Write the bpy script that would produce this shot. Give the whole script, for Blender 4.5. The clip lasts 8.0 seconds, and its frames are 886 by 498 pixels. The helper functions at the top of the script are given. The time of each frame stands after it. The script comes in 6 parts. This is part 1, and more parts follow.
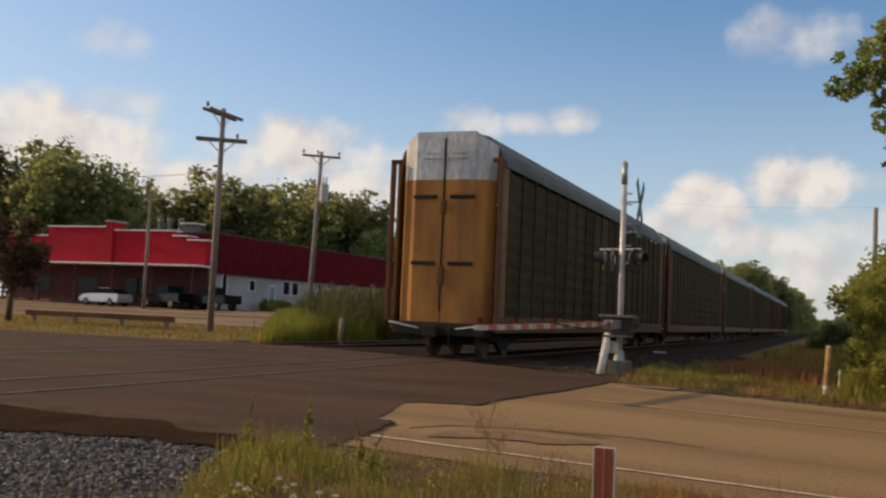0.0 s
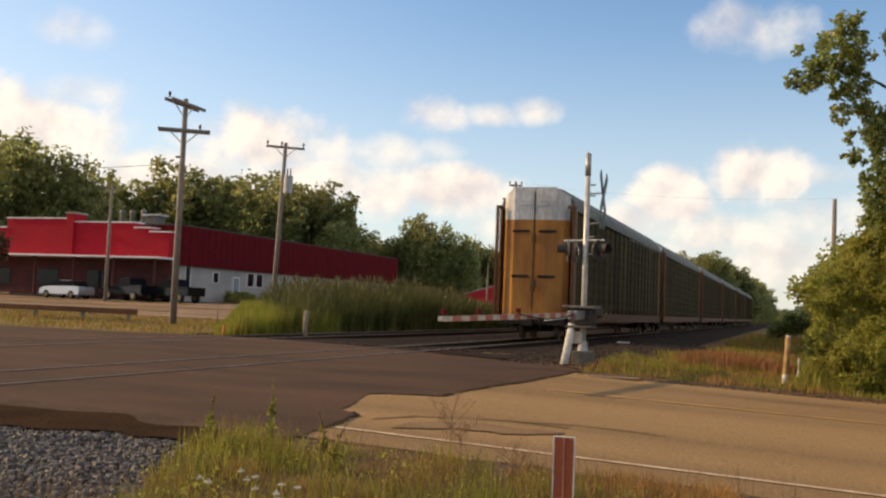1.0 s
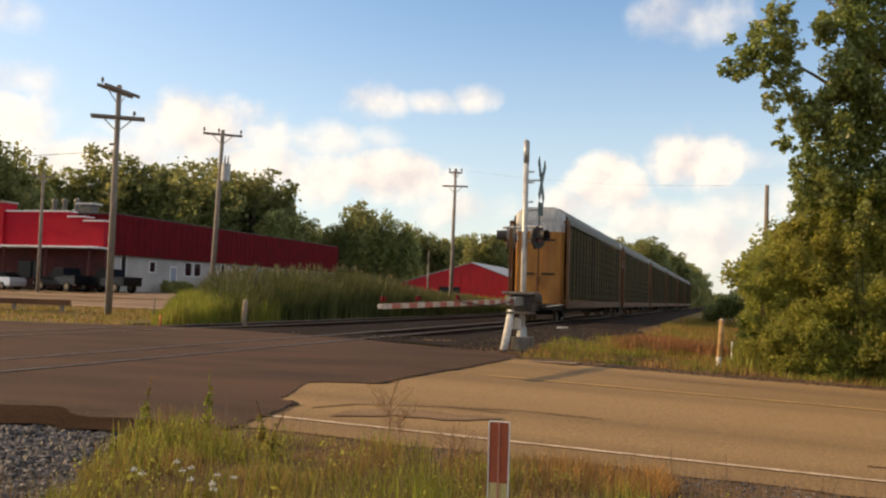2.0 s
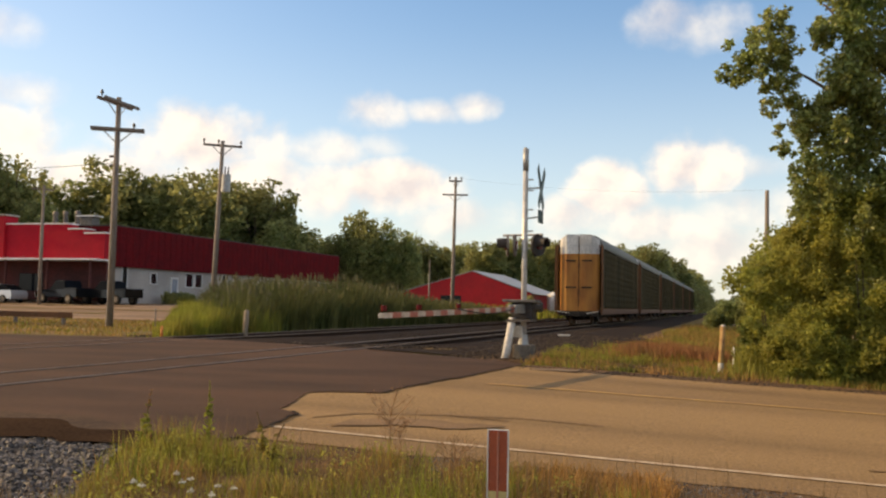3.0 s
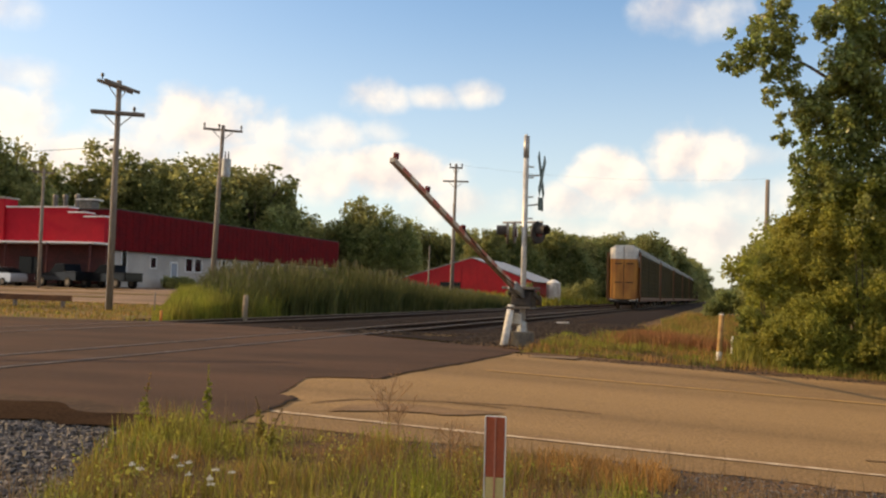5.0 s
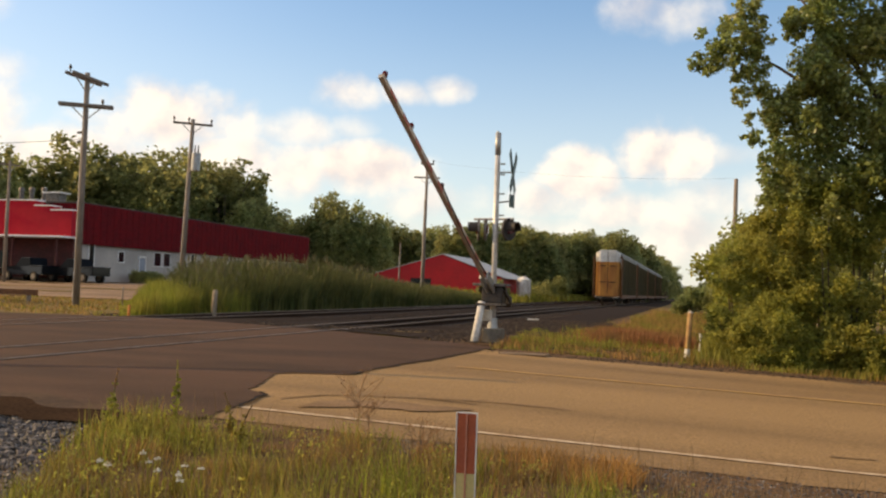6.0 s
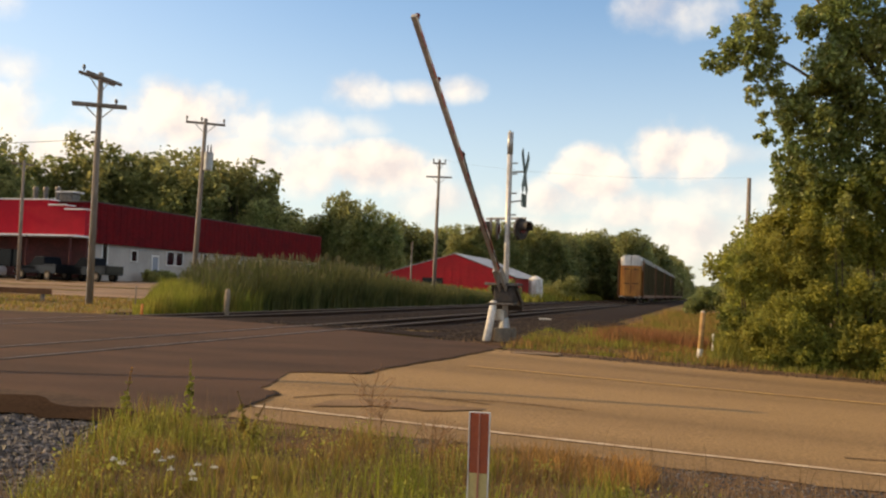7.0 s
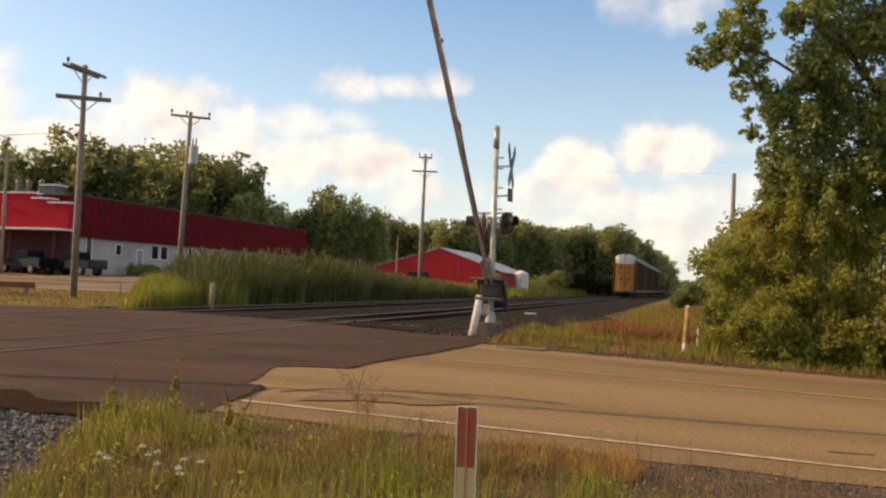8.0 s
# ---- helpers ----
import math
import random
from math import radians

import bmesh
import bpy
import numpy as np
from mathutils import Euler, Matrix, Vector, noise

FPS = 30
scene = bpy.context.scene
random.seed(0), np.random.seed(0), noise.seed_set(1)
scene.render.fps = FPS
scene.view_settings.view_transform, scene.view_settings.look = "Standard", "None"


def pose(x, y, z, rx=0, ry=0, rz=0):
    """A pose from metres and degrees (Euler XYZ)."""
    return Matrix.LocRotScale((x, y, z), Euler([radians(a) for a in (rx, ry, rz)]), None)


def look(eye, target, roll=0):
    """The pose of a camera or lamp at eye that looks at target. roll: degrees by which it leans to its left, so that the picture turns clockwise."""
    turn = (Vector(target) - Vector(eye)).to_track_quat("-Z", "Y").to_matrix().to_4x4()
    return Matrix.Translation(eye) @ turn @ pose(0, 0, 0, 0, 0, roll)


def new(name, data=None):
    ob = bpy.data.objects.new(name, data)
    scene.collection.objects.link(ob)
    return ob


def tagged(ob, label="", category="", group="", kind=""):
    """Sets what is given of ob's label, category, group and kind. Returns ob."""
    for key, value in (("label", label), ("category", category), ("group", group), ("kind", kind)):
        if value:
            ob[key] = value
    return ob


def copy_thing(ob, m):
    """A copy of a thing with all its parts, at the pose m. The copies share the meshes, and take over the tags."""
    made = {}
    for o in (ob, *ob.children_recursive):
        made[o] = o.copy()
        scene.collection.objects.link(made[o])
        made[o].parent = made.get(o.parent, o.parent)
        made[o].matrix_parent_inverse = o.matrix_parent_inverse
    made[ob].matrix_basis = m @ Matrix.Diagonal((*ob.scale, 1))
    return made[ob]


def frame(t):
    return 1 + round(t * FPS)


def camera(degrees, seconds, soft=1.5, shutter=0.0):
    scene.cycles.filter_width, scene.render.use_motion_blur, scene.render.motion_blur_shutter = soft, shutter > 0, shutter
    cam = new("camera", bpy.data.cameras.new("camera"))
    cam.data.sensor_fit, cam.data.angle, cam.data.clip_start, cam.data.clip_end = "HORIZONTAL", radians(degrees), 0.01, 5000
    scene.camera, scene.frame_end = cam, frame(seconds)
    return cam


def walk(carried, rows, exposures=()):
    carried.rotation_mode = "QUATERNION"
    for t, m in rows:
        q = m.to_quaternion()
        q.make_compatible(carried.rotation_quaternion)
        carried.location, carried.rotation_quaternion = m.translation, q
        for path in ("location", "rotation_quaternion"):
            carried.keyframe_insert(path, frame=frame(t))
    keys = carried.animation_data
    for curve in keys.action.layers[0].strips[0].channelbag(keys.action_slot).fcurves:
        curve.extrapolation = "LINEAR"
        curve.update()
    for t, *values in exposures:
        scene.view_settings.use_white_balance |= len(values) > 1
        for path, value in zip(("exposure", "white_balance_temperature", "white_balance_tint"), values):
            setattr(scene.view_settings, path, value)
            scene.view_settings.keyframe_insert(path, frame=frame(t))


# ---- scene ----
# ---- camera ----
cam = camera(48.7, 8.0, soft=2.25, shutter=0.4)
EYE = 1.2
PATH = [
    (0.0, -0.061, 21.72, 3.82, 2.50), (0.5, -0.05, 19.62, 3.13, 2.21), (1.0, -0.04, 19.67, 3.40, 2.27), (1.5, -0.025, 17.62, 3.24, 2.16),
    (1.7, -0.02, 16.62, 2.70, 2.14), (2.8, 0.004, 15.98, 3.03, 1.22), (3.0, 0.006, 16.25, 3.28, 1.12), (3.5, 0.01, 17.03, 2.86, 1.29),
    (4.0, 0.01, 16.61, 2.62, 1.47), (5.5, 0.006, 15.65, 2.39, 1.78), (6.0, 0.001, 14.50, 2.33, 1.93), (6.5, 0.002, 14.45, 2.45, 1.85),
    (7.0, -0.004, 15.19, 2.27, 2.00), (7.5, -0.012, 15.12, 2.24, 1.93), (8.0, -0.015, 14.34, 1.97, 2.09),
]


def aim(side, yaw, pitch, roll):
    """A standing camera's pose from its sway in metres and its heading, tilt and lean in degrees."""
    a, p = radians(yaw), radians(pitch)
    ahead = Vector((-math.sin(a) * math.cos(p), math.cos(a) * math.cos(p), math.sin(p)))
    eye = Vector((side, 0, EYE))
    return look(eye, eye + ahead, roll)


walk(cam, [(t, aim(side, yaw, pitch, roll)) for t, side, yaw, pitch, roll in PATH], exposures=[(0.0, -0.22, 6300, 10), (0.7, 0.05, 6600, 10), (1.5, 0.28, 6800, 10), (8.0, 0.28, 6900, 10)])

# ---- world, sun ----
SUN = Vector((-2.24, -0.12, 1.0)).normalized()


def build_world():
    world = bpy.data.worlds.new("sky")
    scene.world = world
    world.use_nodes = True
    nt = world.node_tree
    nt.nodes.clear()
    add = nt.nodes.new
    link = nt.links.new

    def math_node(op, a, b=None, clamp=False):
        n = add("ShaderNodeMath")
        n.operation = op
        n.use_clamp = clamp
        for i, v in enumerate((a, b)):
            if v is None:
                continue
            if isinstance(v, (int, float)):
                n.inputs[i].default_value = v
            else:
                link(v, n.inputs[i])
        return n.outputs[0]

    out = add("ShaderNodeOutputWorld")
    bg = add("ShaderNodeBackground")
    bg.inputs["Strength"].default_value = 0.15
    sky = add("ShaderNodeTexSky")
    sky.sky_type = "NISHITA"
    sky.sun_disc = False
    sky.sun_elevation = math.asin(SUN.z)
    sky.sun_rotation = math.atan2(SUN.x, SUN.y)
    sky.air_density, sky.dust_density, sky.ozone_density = 1.15, 0.35, 4.5
    tc = add("ShaderNodeTexCoord")
    nrm = add("ShaderNodeVectorMath")
    nrm.operation = "NORMALIZE"
    link(tc.outputs["Generated"], nrm.inputs[0])
    way = nrm.outputs[0]
    big = add("ShaderNodeTexNoise")
    big.inputs["Scale"].default_value = 20.0
    big.inputs["Detail"].default_value = 7.0
    big.inputs["Roughness"].default_value = 0.52
    link(way, big.inputs["Vector"])
    ripple = math_node("SUBTRACT", big.outputs["Fac"], 0.5)
    # cumulus puffs: heading and height in degrees, half-width, half-height, density
    puffs = [
        (20.4, 11.1, 1.7, 1.0, 0.80), (17.0, 11.3, 1.7, 0.6, 0.55), (14.6, 11.6, 1.4, 0.7, 0.62), (23.3, 8.9, 2.1, 1.0, 0.60), (20.0, 9.3, 1.3, 0.7, 0.45),
        (18.9, 6.9, 3.2, 1.3, 1.0), (30.4, 9.1, 4.3, 1.7, 1.0), (27.8, 7.1, 3.4, 1.4, 0.9), (6.6, 6.8, 2.0, 1.5, 1.1), (1.9, 8.1, 2.3, 1.6, 1.2),
        (4.0, 4.7, 2.6, 1.1, 0.75), (2.4, 16.0, 2.6, 1.3, 0.62), (-0.7, 8.0, 2.2, 0.6, 0.42), (40.8, 14.3, 1.7, 0.9, 0.5), (40.1, 10.9, 2.0, 0.9, 0.5),
        (9.0, 5.3, 2.6, 1.0, 0.7), (23.2, 6.7, 2.2, 1.3, 0.75), (14.6, 5.2, 3.2, 1.0, 0.6), (35.0, 6.0, 6.0, 2.0, 0.85), (45.1, 8.4, 6.0, 2.6, 1.0),
        (47.4, 4.0, 9.9, 2.6, 0.9), (9.5, 3.6, 6.0, 0.9, 0.5), (0.5, 3.4, 5.0, 1.5, 0.6), (-1.5, 5.6, 3.2, 1.2, 0.55), (-22.0, 13.0, 7.0, 3.5, 0.8), (-60.0, 16.0, 9.0, 4.0, 0.8), (80.0, 12.0, 9.0, 4.0, 0.8),
        (120.0, 15.0, 12.0, 5.0, 0.8), (170.0, 13.0, 12.0, 4.0, 0.8), (-110.0, 14.0, 12.0, 4.0, 0.8),
    ]
    total = None
    for yaw, up, w, h, dense in puffs:
        a, e = radians(yaw), radians(up)
        c = Vector((-math.sin(a) * math.cos(e), math.cos(a) * math.cos(e), math.sin(e)))
        side = Vector((math.cos(a), math.sin(a), 0))
        top = side.cross(c)
        terms = []
        for axis, size in ((side, w), (top, h)):
            d = add("ShaderNodeVectorMath")
            d.operation = "DOT_PRODUCT"
            d.inputs[1].default_value = axis
            link(way, d.inputs[0])
            off = 0.0 if axis is side else c.dot(top)
            q = math_node("DIVIDE", math_node("SUBTRACT", d.outputs["Value"], off), math.sin(radians(size)))
            terms.append((q, math_node("MULTIPLY", q, q)))
        front = add("ShaderNodeVectorMath")
        front.operation = "DOT_PRODUCT"
        front.inputs[1].default_value = c
        link(way, front.inputs[0])
        near = math_node("GREATER_THAN", front.outputs["Value"], 0.5)
        r2 = math_node("ADD", terms[0][1], terms[1][1])
        body = math_node("SUBTRACT", 1.05, math_node("MULTIPLY", r2, 0.5))
        body = math_node("ADD", body, math_node("MULTIPLY", ripple, 2.3))
        body = math_node("MULTIPLY", math_node("MULTIPLY", body, near), dense, True)
        total = body if total is None else math_node("MAXIMUM", total, body)
    # unseen scattered cumulus, added above the view to brighten the shade
    field = add("ShaderNodeTexNoise")
    field.inputs["Scale"].default_value = 5.5
    field.inputs["Detail"].default_value = 6.0
    link(way, field.inputs["Vector"])
    part_z = add("ShaderNodeSeparateXYZ")
    link(way, part_z.inputs[0])
    rise = add("ShaderNodeMapRange")
    rise.interpolation_type = "SMOOTHSTEP"
    rise.inputs["From Min"].default_value, rise.inputs["From Max"].default_value = 0.32, 0.48
    link(part_z.outputs["Z"], rise.inputs["Value"])
    heap = math_node("MULTIPLY", math_node("SUBTRACT", field.outputs["Fac"], 0.43), 7.0, True)
    total = math_node("MAXIMUM", total, math_node("MULTIPLY", heap, rise.outputs["Result"]))
    shape = add("ShaderNodeMapRange")
    shape.interpolation_type = "SMOOTHSTEP"
    shape.inputs["From Min"].default_value = 0.0
    shape.inputs["From Max"].default_value = 1.0
    link(total, shape.inputs["Value"])
    # thin haze towards the horizon and towards the sun
    sep = add("ShaderNodeSeparateXYZ")
    link(way, sep.inputs[0])
    haze = add("ShaderNodeMapRange")
    haze.interpolation_type = "SMOOTHSTEP"
    haze.inputs["From Min"].default_value = 0.33
    haze.inputs["From Max"].default_value = -0.02
    haze.inputs["To Max"].default_value = 0.56
    link(sep.outputs["Z"], haze.inputs["Value"])
    glow = add("ShaderNodeVectorMath")
    glow.operation = "DOT_PRODUCT"
    glow.inputs[1].default_value = SUN
    link(way, glow.inputs[0])
    g = math_node("POWER", math_node("MAXIMUM", glow.outputs["Value"], 0.0), 3.0)
    veil = math_node("ADD", haze.outputs["Result"], math_node("MULTIPLY", g, 0.7), True)
    tone = add("ShaderNodeMix")
    tone.data_type = "RGBA"
    tone.inputs["A"].default_value = (4.9, 4.45, 4.35, 1)
    tone.inputs["B"].default_value = (6.6, 6.0, 5.3, 1)
    # the side of each billow towards the sun is brighter
    moved = add("ShaderNodeVectorMath")
    moved.operation = "ADD"
    moved.inputs[1].default_value = (-0.012, 0.0, 0.014)
    link(way, moved.inputs[0])
    other = add("ShaderNodeTexNoise")
    other.inputs["Scale"].default_value = 20.0
    other.inputs["Detail"].default_value = 5.0
    link(moved.outputs[0], other.inputs["Vector"])
    lit = math_node("SUBTRACT", big.outputs["Fac"], other.outputs["Fac"])
    lit = math_node("ADD", math_node("MULTIPLY", lit, 3.5), 0.62, True)
    link(lit, tone.inputs["Factor"])
    hazy = add("ShaderNodeMix")
    hazy.data_type = "RGBA"
    link(veil, hazy.inputs["Factor"])
    link(sky.outputs[0], hazy.inputs["A"])
    hazy.inputs["B"].default_value = (5.3, 5.35, 5.35, 1)
    mix = add("ShaderNodeMix")
    mix.data_type = "RGBA"
    link(shape.outputs["Result"], mix.inputs["Factor"])
    link(hazy.outputs["Result"], mix.inputs["A"])
    link(tone.outputs["Result"], mix.inputs["B"])
    link(mix.outputs["Result"], bg.inputs["Color"])
    link(bg.outputs[0], out.inputs["Surface"])


build_world()
sun = new("sun", bpy.data.lights.new("sun", "SUN"))
sun.data.energy, sun.data.angle, sun.data.color = 4.1, radians(0.35), (1.0, 0.70, 0.36)
sun.matrix_world = look((0, 0, 60), Vector((0, 0, 60)) - SUN)


# ---- materials ----
def material(name, base, rough=0.8, metal=0.0, second=None, scale=4.0, amount=1.0, fine=60.0, fine_amount=0.25, bump=0.2,
             per_object=0.0, per_island=0.0, through_light=0.0, stretch=(1, 1, 1), spec=0.2, low=0.35, high=0.65, drawn=True):
    """A surface with a broad variation between two colours, a fine grain and a little relief, in metres."""
    m = bpy.data.materials.new(name)
    m.use_nodes = True
    nt = m.node_tree
    add, link = nt.nodes.new, nt.links.new
    bsdf = nt.nodes["Principled BSDF"]
    bsdf.inputs["Roughness"].default_value = rough
    bsdf.inputs["Metallic"].default_value = metal
    bsdf.inputs["Specular IOR Level"].default_value = spec
    tc = add("ShaderNodeTexCoord")
    mp = add("ShaderNodeMapping")
    mp.inputs["Scale"].default_value = stretch
    link(tc.outputs["Object"], mp.inputs["Vector"])
    n1 = add("ShaderNodeTexNoise")
    n1.inputs["Scale"].default_value = scale
    n1.inputs["Detail"].default_value = 5.0
    link(mp.outputs[0], n1.inputs["Vector"])
    r1 = add("ShaderNodeMapRange")
    r1.inputs["From Min"].default_value, r1.inputs["From Max"].default_value = low, high
    r1.inputs["To Max"].default_value = amount
    link(n1.outputs["Fac"], r1.inputs["Value"])
    mix = add("ShaderNodeMix")
    mix.data_type = "RGBA"
    mix.inputs["A"].default_value = (*base, 1)
    mix.inputs["B"].default_value = (*(second or tuple(c * 0.7 for c in base)), 1)
    link(r1.outputs["Result"], mix.inputs["Factor"])
    n2 = add("ShaderNodeTexNoise")
    n2.inputs["Scale"].default_value = fine
    n2.inputs["Detail"].default_value = 3.0
    link(mp.outputs[0] if drawn else tc.outputs["Object"], n2.inputs["Vector"])
    value = add("ShaderNodeMapRange")
    value.inputs["From Min"].default_value, value.inputs["From Max"].default_value = 0.25, 0.75
    value.inputs["To Min"].default_value, value.inputs["To Max"].default_value = 1 - fine_amount, 1 + fine_amount
    link(n2.outputs["Fac"], value.inputs["Value"])
    gain = value.outputs["Result"]
    for use, node, socket in ((per_object, "ShaderNodeObjectInfo", "Random"), (per_island, "ShaderNodeNewGeometry", "Random Per Island")):
        if use:
            info = add(node)
            mr = add("ShaderNodeMapRange")
            mr.inputs["To Min"].default_value, mr.inputs["To Max"].default_value = 1 - use, 1 + use
            link(info.outputs[socket], mr.inputs["Value"])
            mul = add("ShaderNodeMath")
            mul.operation = "MULTIPLY"
            link(gain, mul.inputs[0])
            link(mr.outputs["Result"], mul.inputs[1])
            gain = mul.outputs[0]
    scaled = add("ShaderNodeVectorMath")
    scaled.operation = "SCALE"
    link(mix.outputs["Result"], scaled.inputs[0])
    link(gain, scaled.inputs["Scale"])
    link(scaled.outputs[0], bsdf.inputs["Base Color"])
    if bump:
        b = add("ShaderNodeBump")
        b.inputs["Strength"].default_value = bump
        b.inputs["Distance"].default_value = 0.02
        link(n2.outputs["Fac"], b.inputs["Height"])
        link(b.outputs[0], bsdf.inputs["Normal"])
    if through_light:
        tr = add("ShaderNodeBsdfTranslucent")
        link(scaled.outputs[0], tr.inputs["Color"])
        ms = add("ShaderNodeMixShader")
        ms.inputs[0].default_value = through_light
        link(bsdf.outputs[0], ms.inputs[1])
        link(tr.outputs[0], ms.inputs[2])
        link(ms.outputs[0], nt.nodes["Material Output"].inputs["Surface"])
    return m


M = {}
M["ground"] = material("meadow_soil", (0.120, 0.098, 0.028), 0.95, second=(0.21, 0.122, 0.050), scale=0.35, fine=9, fine_amount=0.35, bump=0.5, spec=0.1)
M["gravel_lot"] = material("packed_dirt_lot", (0.27, 0.175, 0.108), 0.95, second=(0.155, 0.102, 0.064), scale=0.35, fine=6, bump=0.2, stretch=(0.4, 1, 1), drawn=False)
M["asphalt"] = material("worn_asphalt", (0.285, 0.181, 0.084), 0.9, second=(0.165, 0.104, 0.052), scale=0.8, fine=38, fine_amount=0.42, bump=0.4, stretch=(0.045, 0.55, 1), low=0.38, high=0.70, amount=0.9, spec=0.1, drawn=False)
M["new_asphalt"] = material("newer_dark_asphalt", (0.086, 0.047, 0.028), 0.9, second=(0.050, 0.029, 0.018), scale=0.7, fine=50, fine_amount=0.34, bump=0.3, stretch=(0.35, 0.9, 1), low=0.36, high=0.68, spec=0.1, drawn=False)
M["patch"] = material("pale_asphalt_patch", (0.225, 0.155, 0.095), 0.9, second=(0.15, 0.105, 0.068), scale=1.5, fine=40, fine_amount=0.25)
M["tar"] = material("tar_seal", (0.026, 0.019, 0.014), 0.85, scale=8, fine=40, spec=0.05)
M["white_line"] = material("worn_white_paint", (0.54, 0.42, 0.29), 0.85, second=(0.37, 0.255, 0.15), scale=6, fine=30, low=0.36, high=0.66, spec=0.1)
M["yellow_line"] = material("worn_yellow_paint", (0.46, 0.29, 0.105), 0.85, second=(0.36, 0.22, 0.092), scale=3, fine=30, spec=0.1)
M["ballast"] = material("dark_ballast_bed", (0.030, 0.020, 0.014), 0.95, second=(0.018, 0.012, 0.009), scale=5, fine=22, fine_amount=0.5, bump=0.8, spec=0.05)
# a shadow on the crossing edge, put into a dark colour
M["edge_shadow"] = material("edge_shadow_dark", (0.050, 0.031, 0.020), 1.0, second=(0.034, 0.022, 0.015), scale=1.2, fine=25, fine_amount=0.4, bump=0.5, spec=0.0)
M["stone"] = material("ballast_stone", (0.125, 0.104, 0.090), 0.6, second=(0.035, 0.028, 0.025), scale=14, fine=60, per_island=0.9, spec=0.45)
M["rail"] = material("rail_steel", (0.24, 0.175, 0.125), 0.55, 0.45, second=(0.14, 0.095, 0.065), scale=3, fine=30)
M["rail_web"] = material("rusty_dark_rail_web", (0.030, 0.018, 0.012), 0.9, second=(0.045, 0.026, 0.016), scale=3, fine=30, spec=0.05)
M["crack"] = material("worn_crack_filler", (0.105, 0.066, 0.036), 0.9, second=(0.17, 0.105, 0.055), scale=3, fine=30, spec=0.05)
M["arm_grey"] = material("pale_grey_fibreglass", (0.46, 0.42, 0.36), 0.6, second=(0.36, 0.32, 0.27), scale=3, fine=20)
M["tie"] = material("creosoted_tie", (0.06, 0.045, 0.035), 0.9, scale=4, fine=30)
M["wood_pole"] = material("weathered_pole_wood", (0.27, 0.22, 0.175), 0.85, second=(0.17, 0.135, 0.105), scale=3, fine=20, stretch=(6, 6, 0.5))
M["grey_metal"] = material("galvanised_steel", (0.45, 0.44, 0.42), 0.45, 0.6, second=(0.34, 0.33, 0.31), scale=5, fine=40)
M["dark_metal"] = material("dark_painted_steel", (0.045, 0.043, 0.042), 0.55, 0.2, second=(0.07, 0.055, 0.045), scale=5, fine=30)
M["silver_paint"] = material("silver_mast_paint", (0.62, 0.60, 0.57), 0.42, 0.25, second=(0.45, 0.42, 0.38), scale=4, fine=25)
M["white_paint"] = material("dirty_white_paint", (0.74, 0.72, 0.68), 0.6, second=(0.52, 0.47, 0.40), scale=2.5, fine=25, stretch=(1, 1, 0.4))
M["red_white_red"] = material("red_reflective_sheet", (0.48, 0.155, 0.10), 0.5, second=(0.38, 0.13, 0.09), scale=6)
M["brown_red"] = material("brown_red_marker_sheet", (0.43, 0.105, 0.042), 0.55, second=(0.34, 0.09, 0.045), scale=6, fine_amount=0.1)
M["cream_stripe"] = material("dirty_cream_sheet", (0.60, 0.50, 0.40), 0.6, second=(0.46, 0.37, 0.28), scale=6)
M["yellow_sheet"] = material("pale_yellow_marker", (0.62, 0.50, 0.20), 0.6, second=(0.5, 0.4, 0.18), scale=6, fine_amount=0.1)
M["orange"] = material("orange_post_paint", (0.55, 0.19, 0.03), 0.6, second=(0.42, 0.16, 0.05), scale=5)
M["yellow_post"] = material("weathered_yellow_paint", (0.52, 0.34, 0.13), 0.7, second=(0.30, 0.16, 0.07), scale=5, fine=20, fine_amount=0.3, bump=0.2)
M["concrete"] = material("stained_concrete", (0.42, 0.38, 0.32), 0.85, second=(0.28, 0.25, 0.21), scale=3, fine=30)
M["weathered_concrete"] = material("dirty_concrete", (0.20, 0.17, 0.13), 0.9, second=(0.12, 0.10, 0.08), scale=4, fine=30)
M["worn_steel"] = material("worn_grey_steel", (0.20, 0.18, 0.16), 0.55, 0.4, second=(0.12, 0.10, 0.085), scale=6, fine=30)
M["yellow_car"] = material("weathered_yellow_rack_paint", (0.46, 0.205, 0.045), 0.6, second=(0.27, 0.105, 0.032), scale=0.9, fine=5, fine_amount=0.12, bump=0.05, stretch=(1.3, 1.3, 0.35))
M["brown_car"] = material("brown_rack_paint", (0.16, 0.070, 0.028), 0.65, second=(0.11, 0.05, 0.024), scale=1.5, fine=14, stretch=(1.5, 1.5, 0.3))
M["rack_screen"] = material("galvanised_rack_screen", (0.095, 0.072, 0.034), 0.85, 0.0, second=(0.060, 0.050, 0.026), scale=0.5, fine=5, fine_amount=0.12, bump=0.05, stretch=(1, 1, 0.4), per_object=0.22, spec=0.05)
M["rack_roof"] = material("galvanised_rack_roof", (0.15, 0.143, 0.115), 0.6, 0.3, second=(0.10, 0.096, 0.078), scale=0.7, fine=10)
M["white_top"] = material("dirty_white_panel", (0.72, 0.70, 0.66), 0.5, second=(0.50, 0.47, 0.43), scale=1.4, fine=10, stretch=(1, 1, 0.35))
M["black_steel"] = material("grimy_black_steel", (0.022, 0.020, 0.018), 0.7, 0.2, second=(0.04, 0.032, 0.025), scale=3, fine=20)
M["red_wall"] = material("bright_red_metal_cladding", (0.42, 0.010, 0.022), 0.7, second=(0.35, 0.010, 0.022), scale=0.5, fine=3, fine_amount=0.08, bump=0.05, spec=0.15)
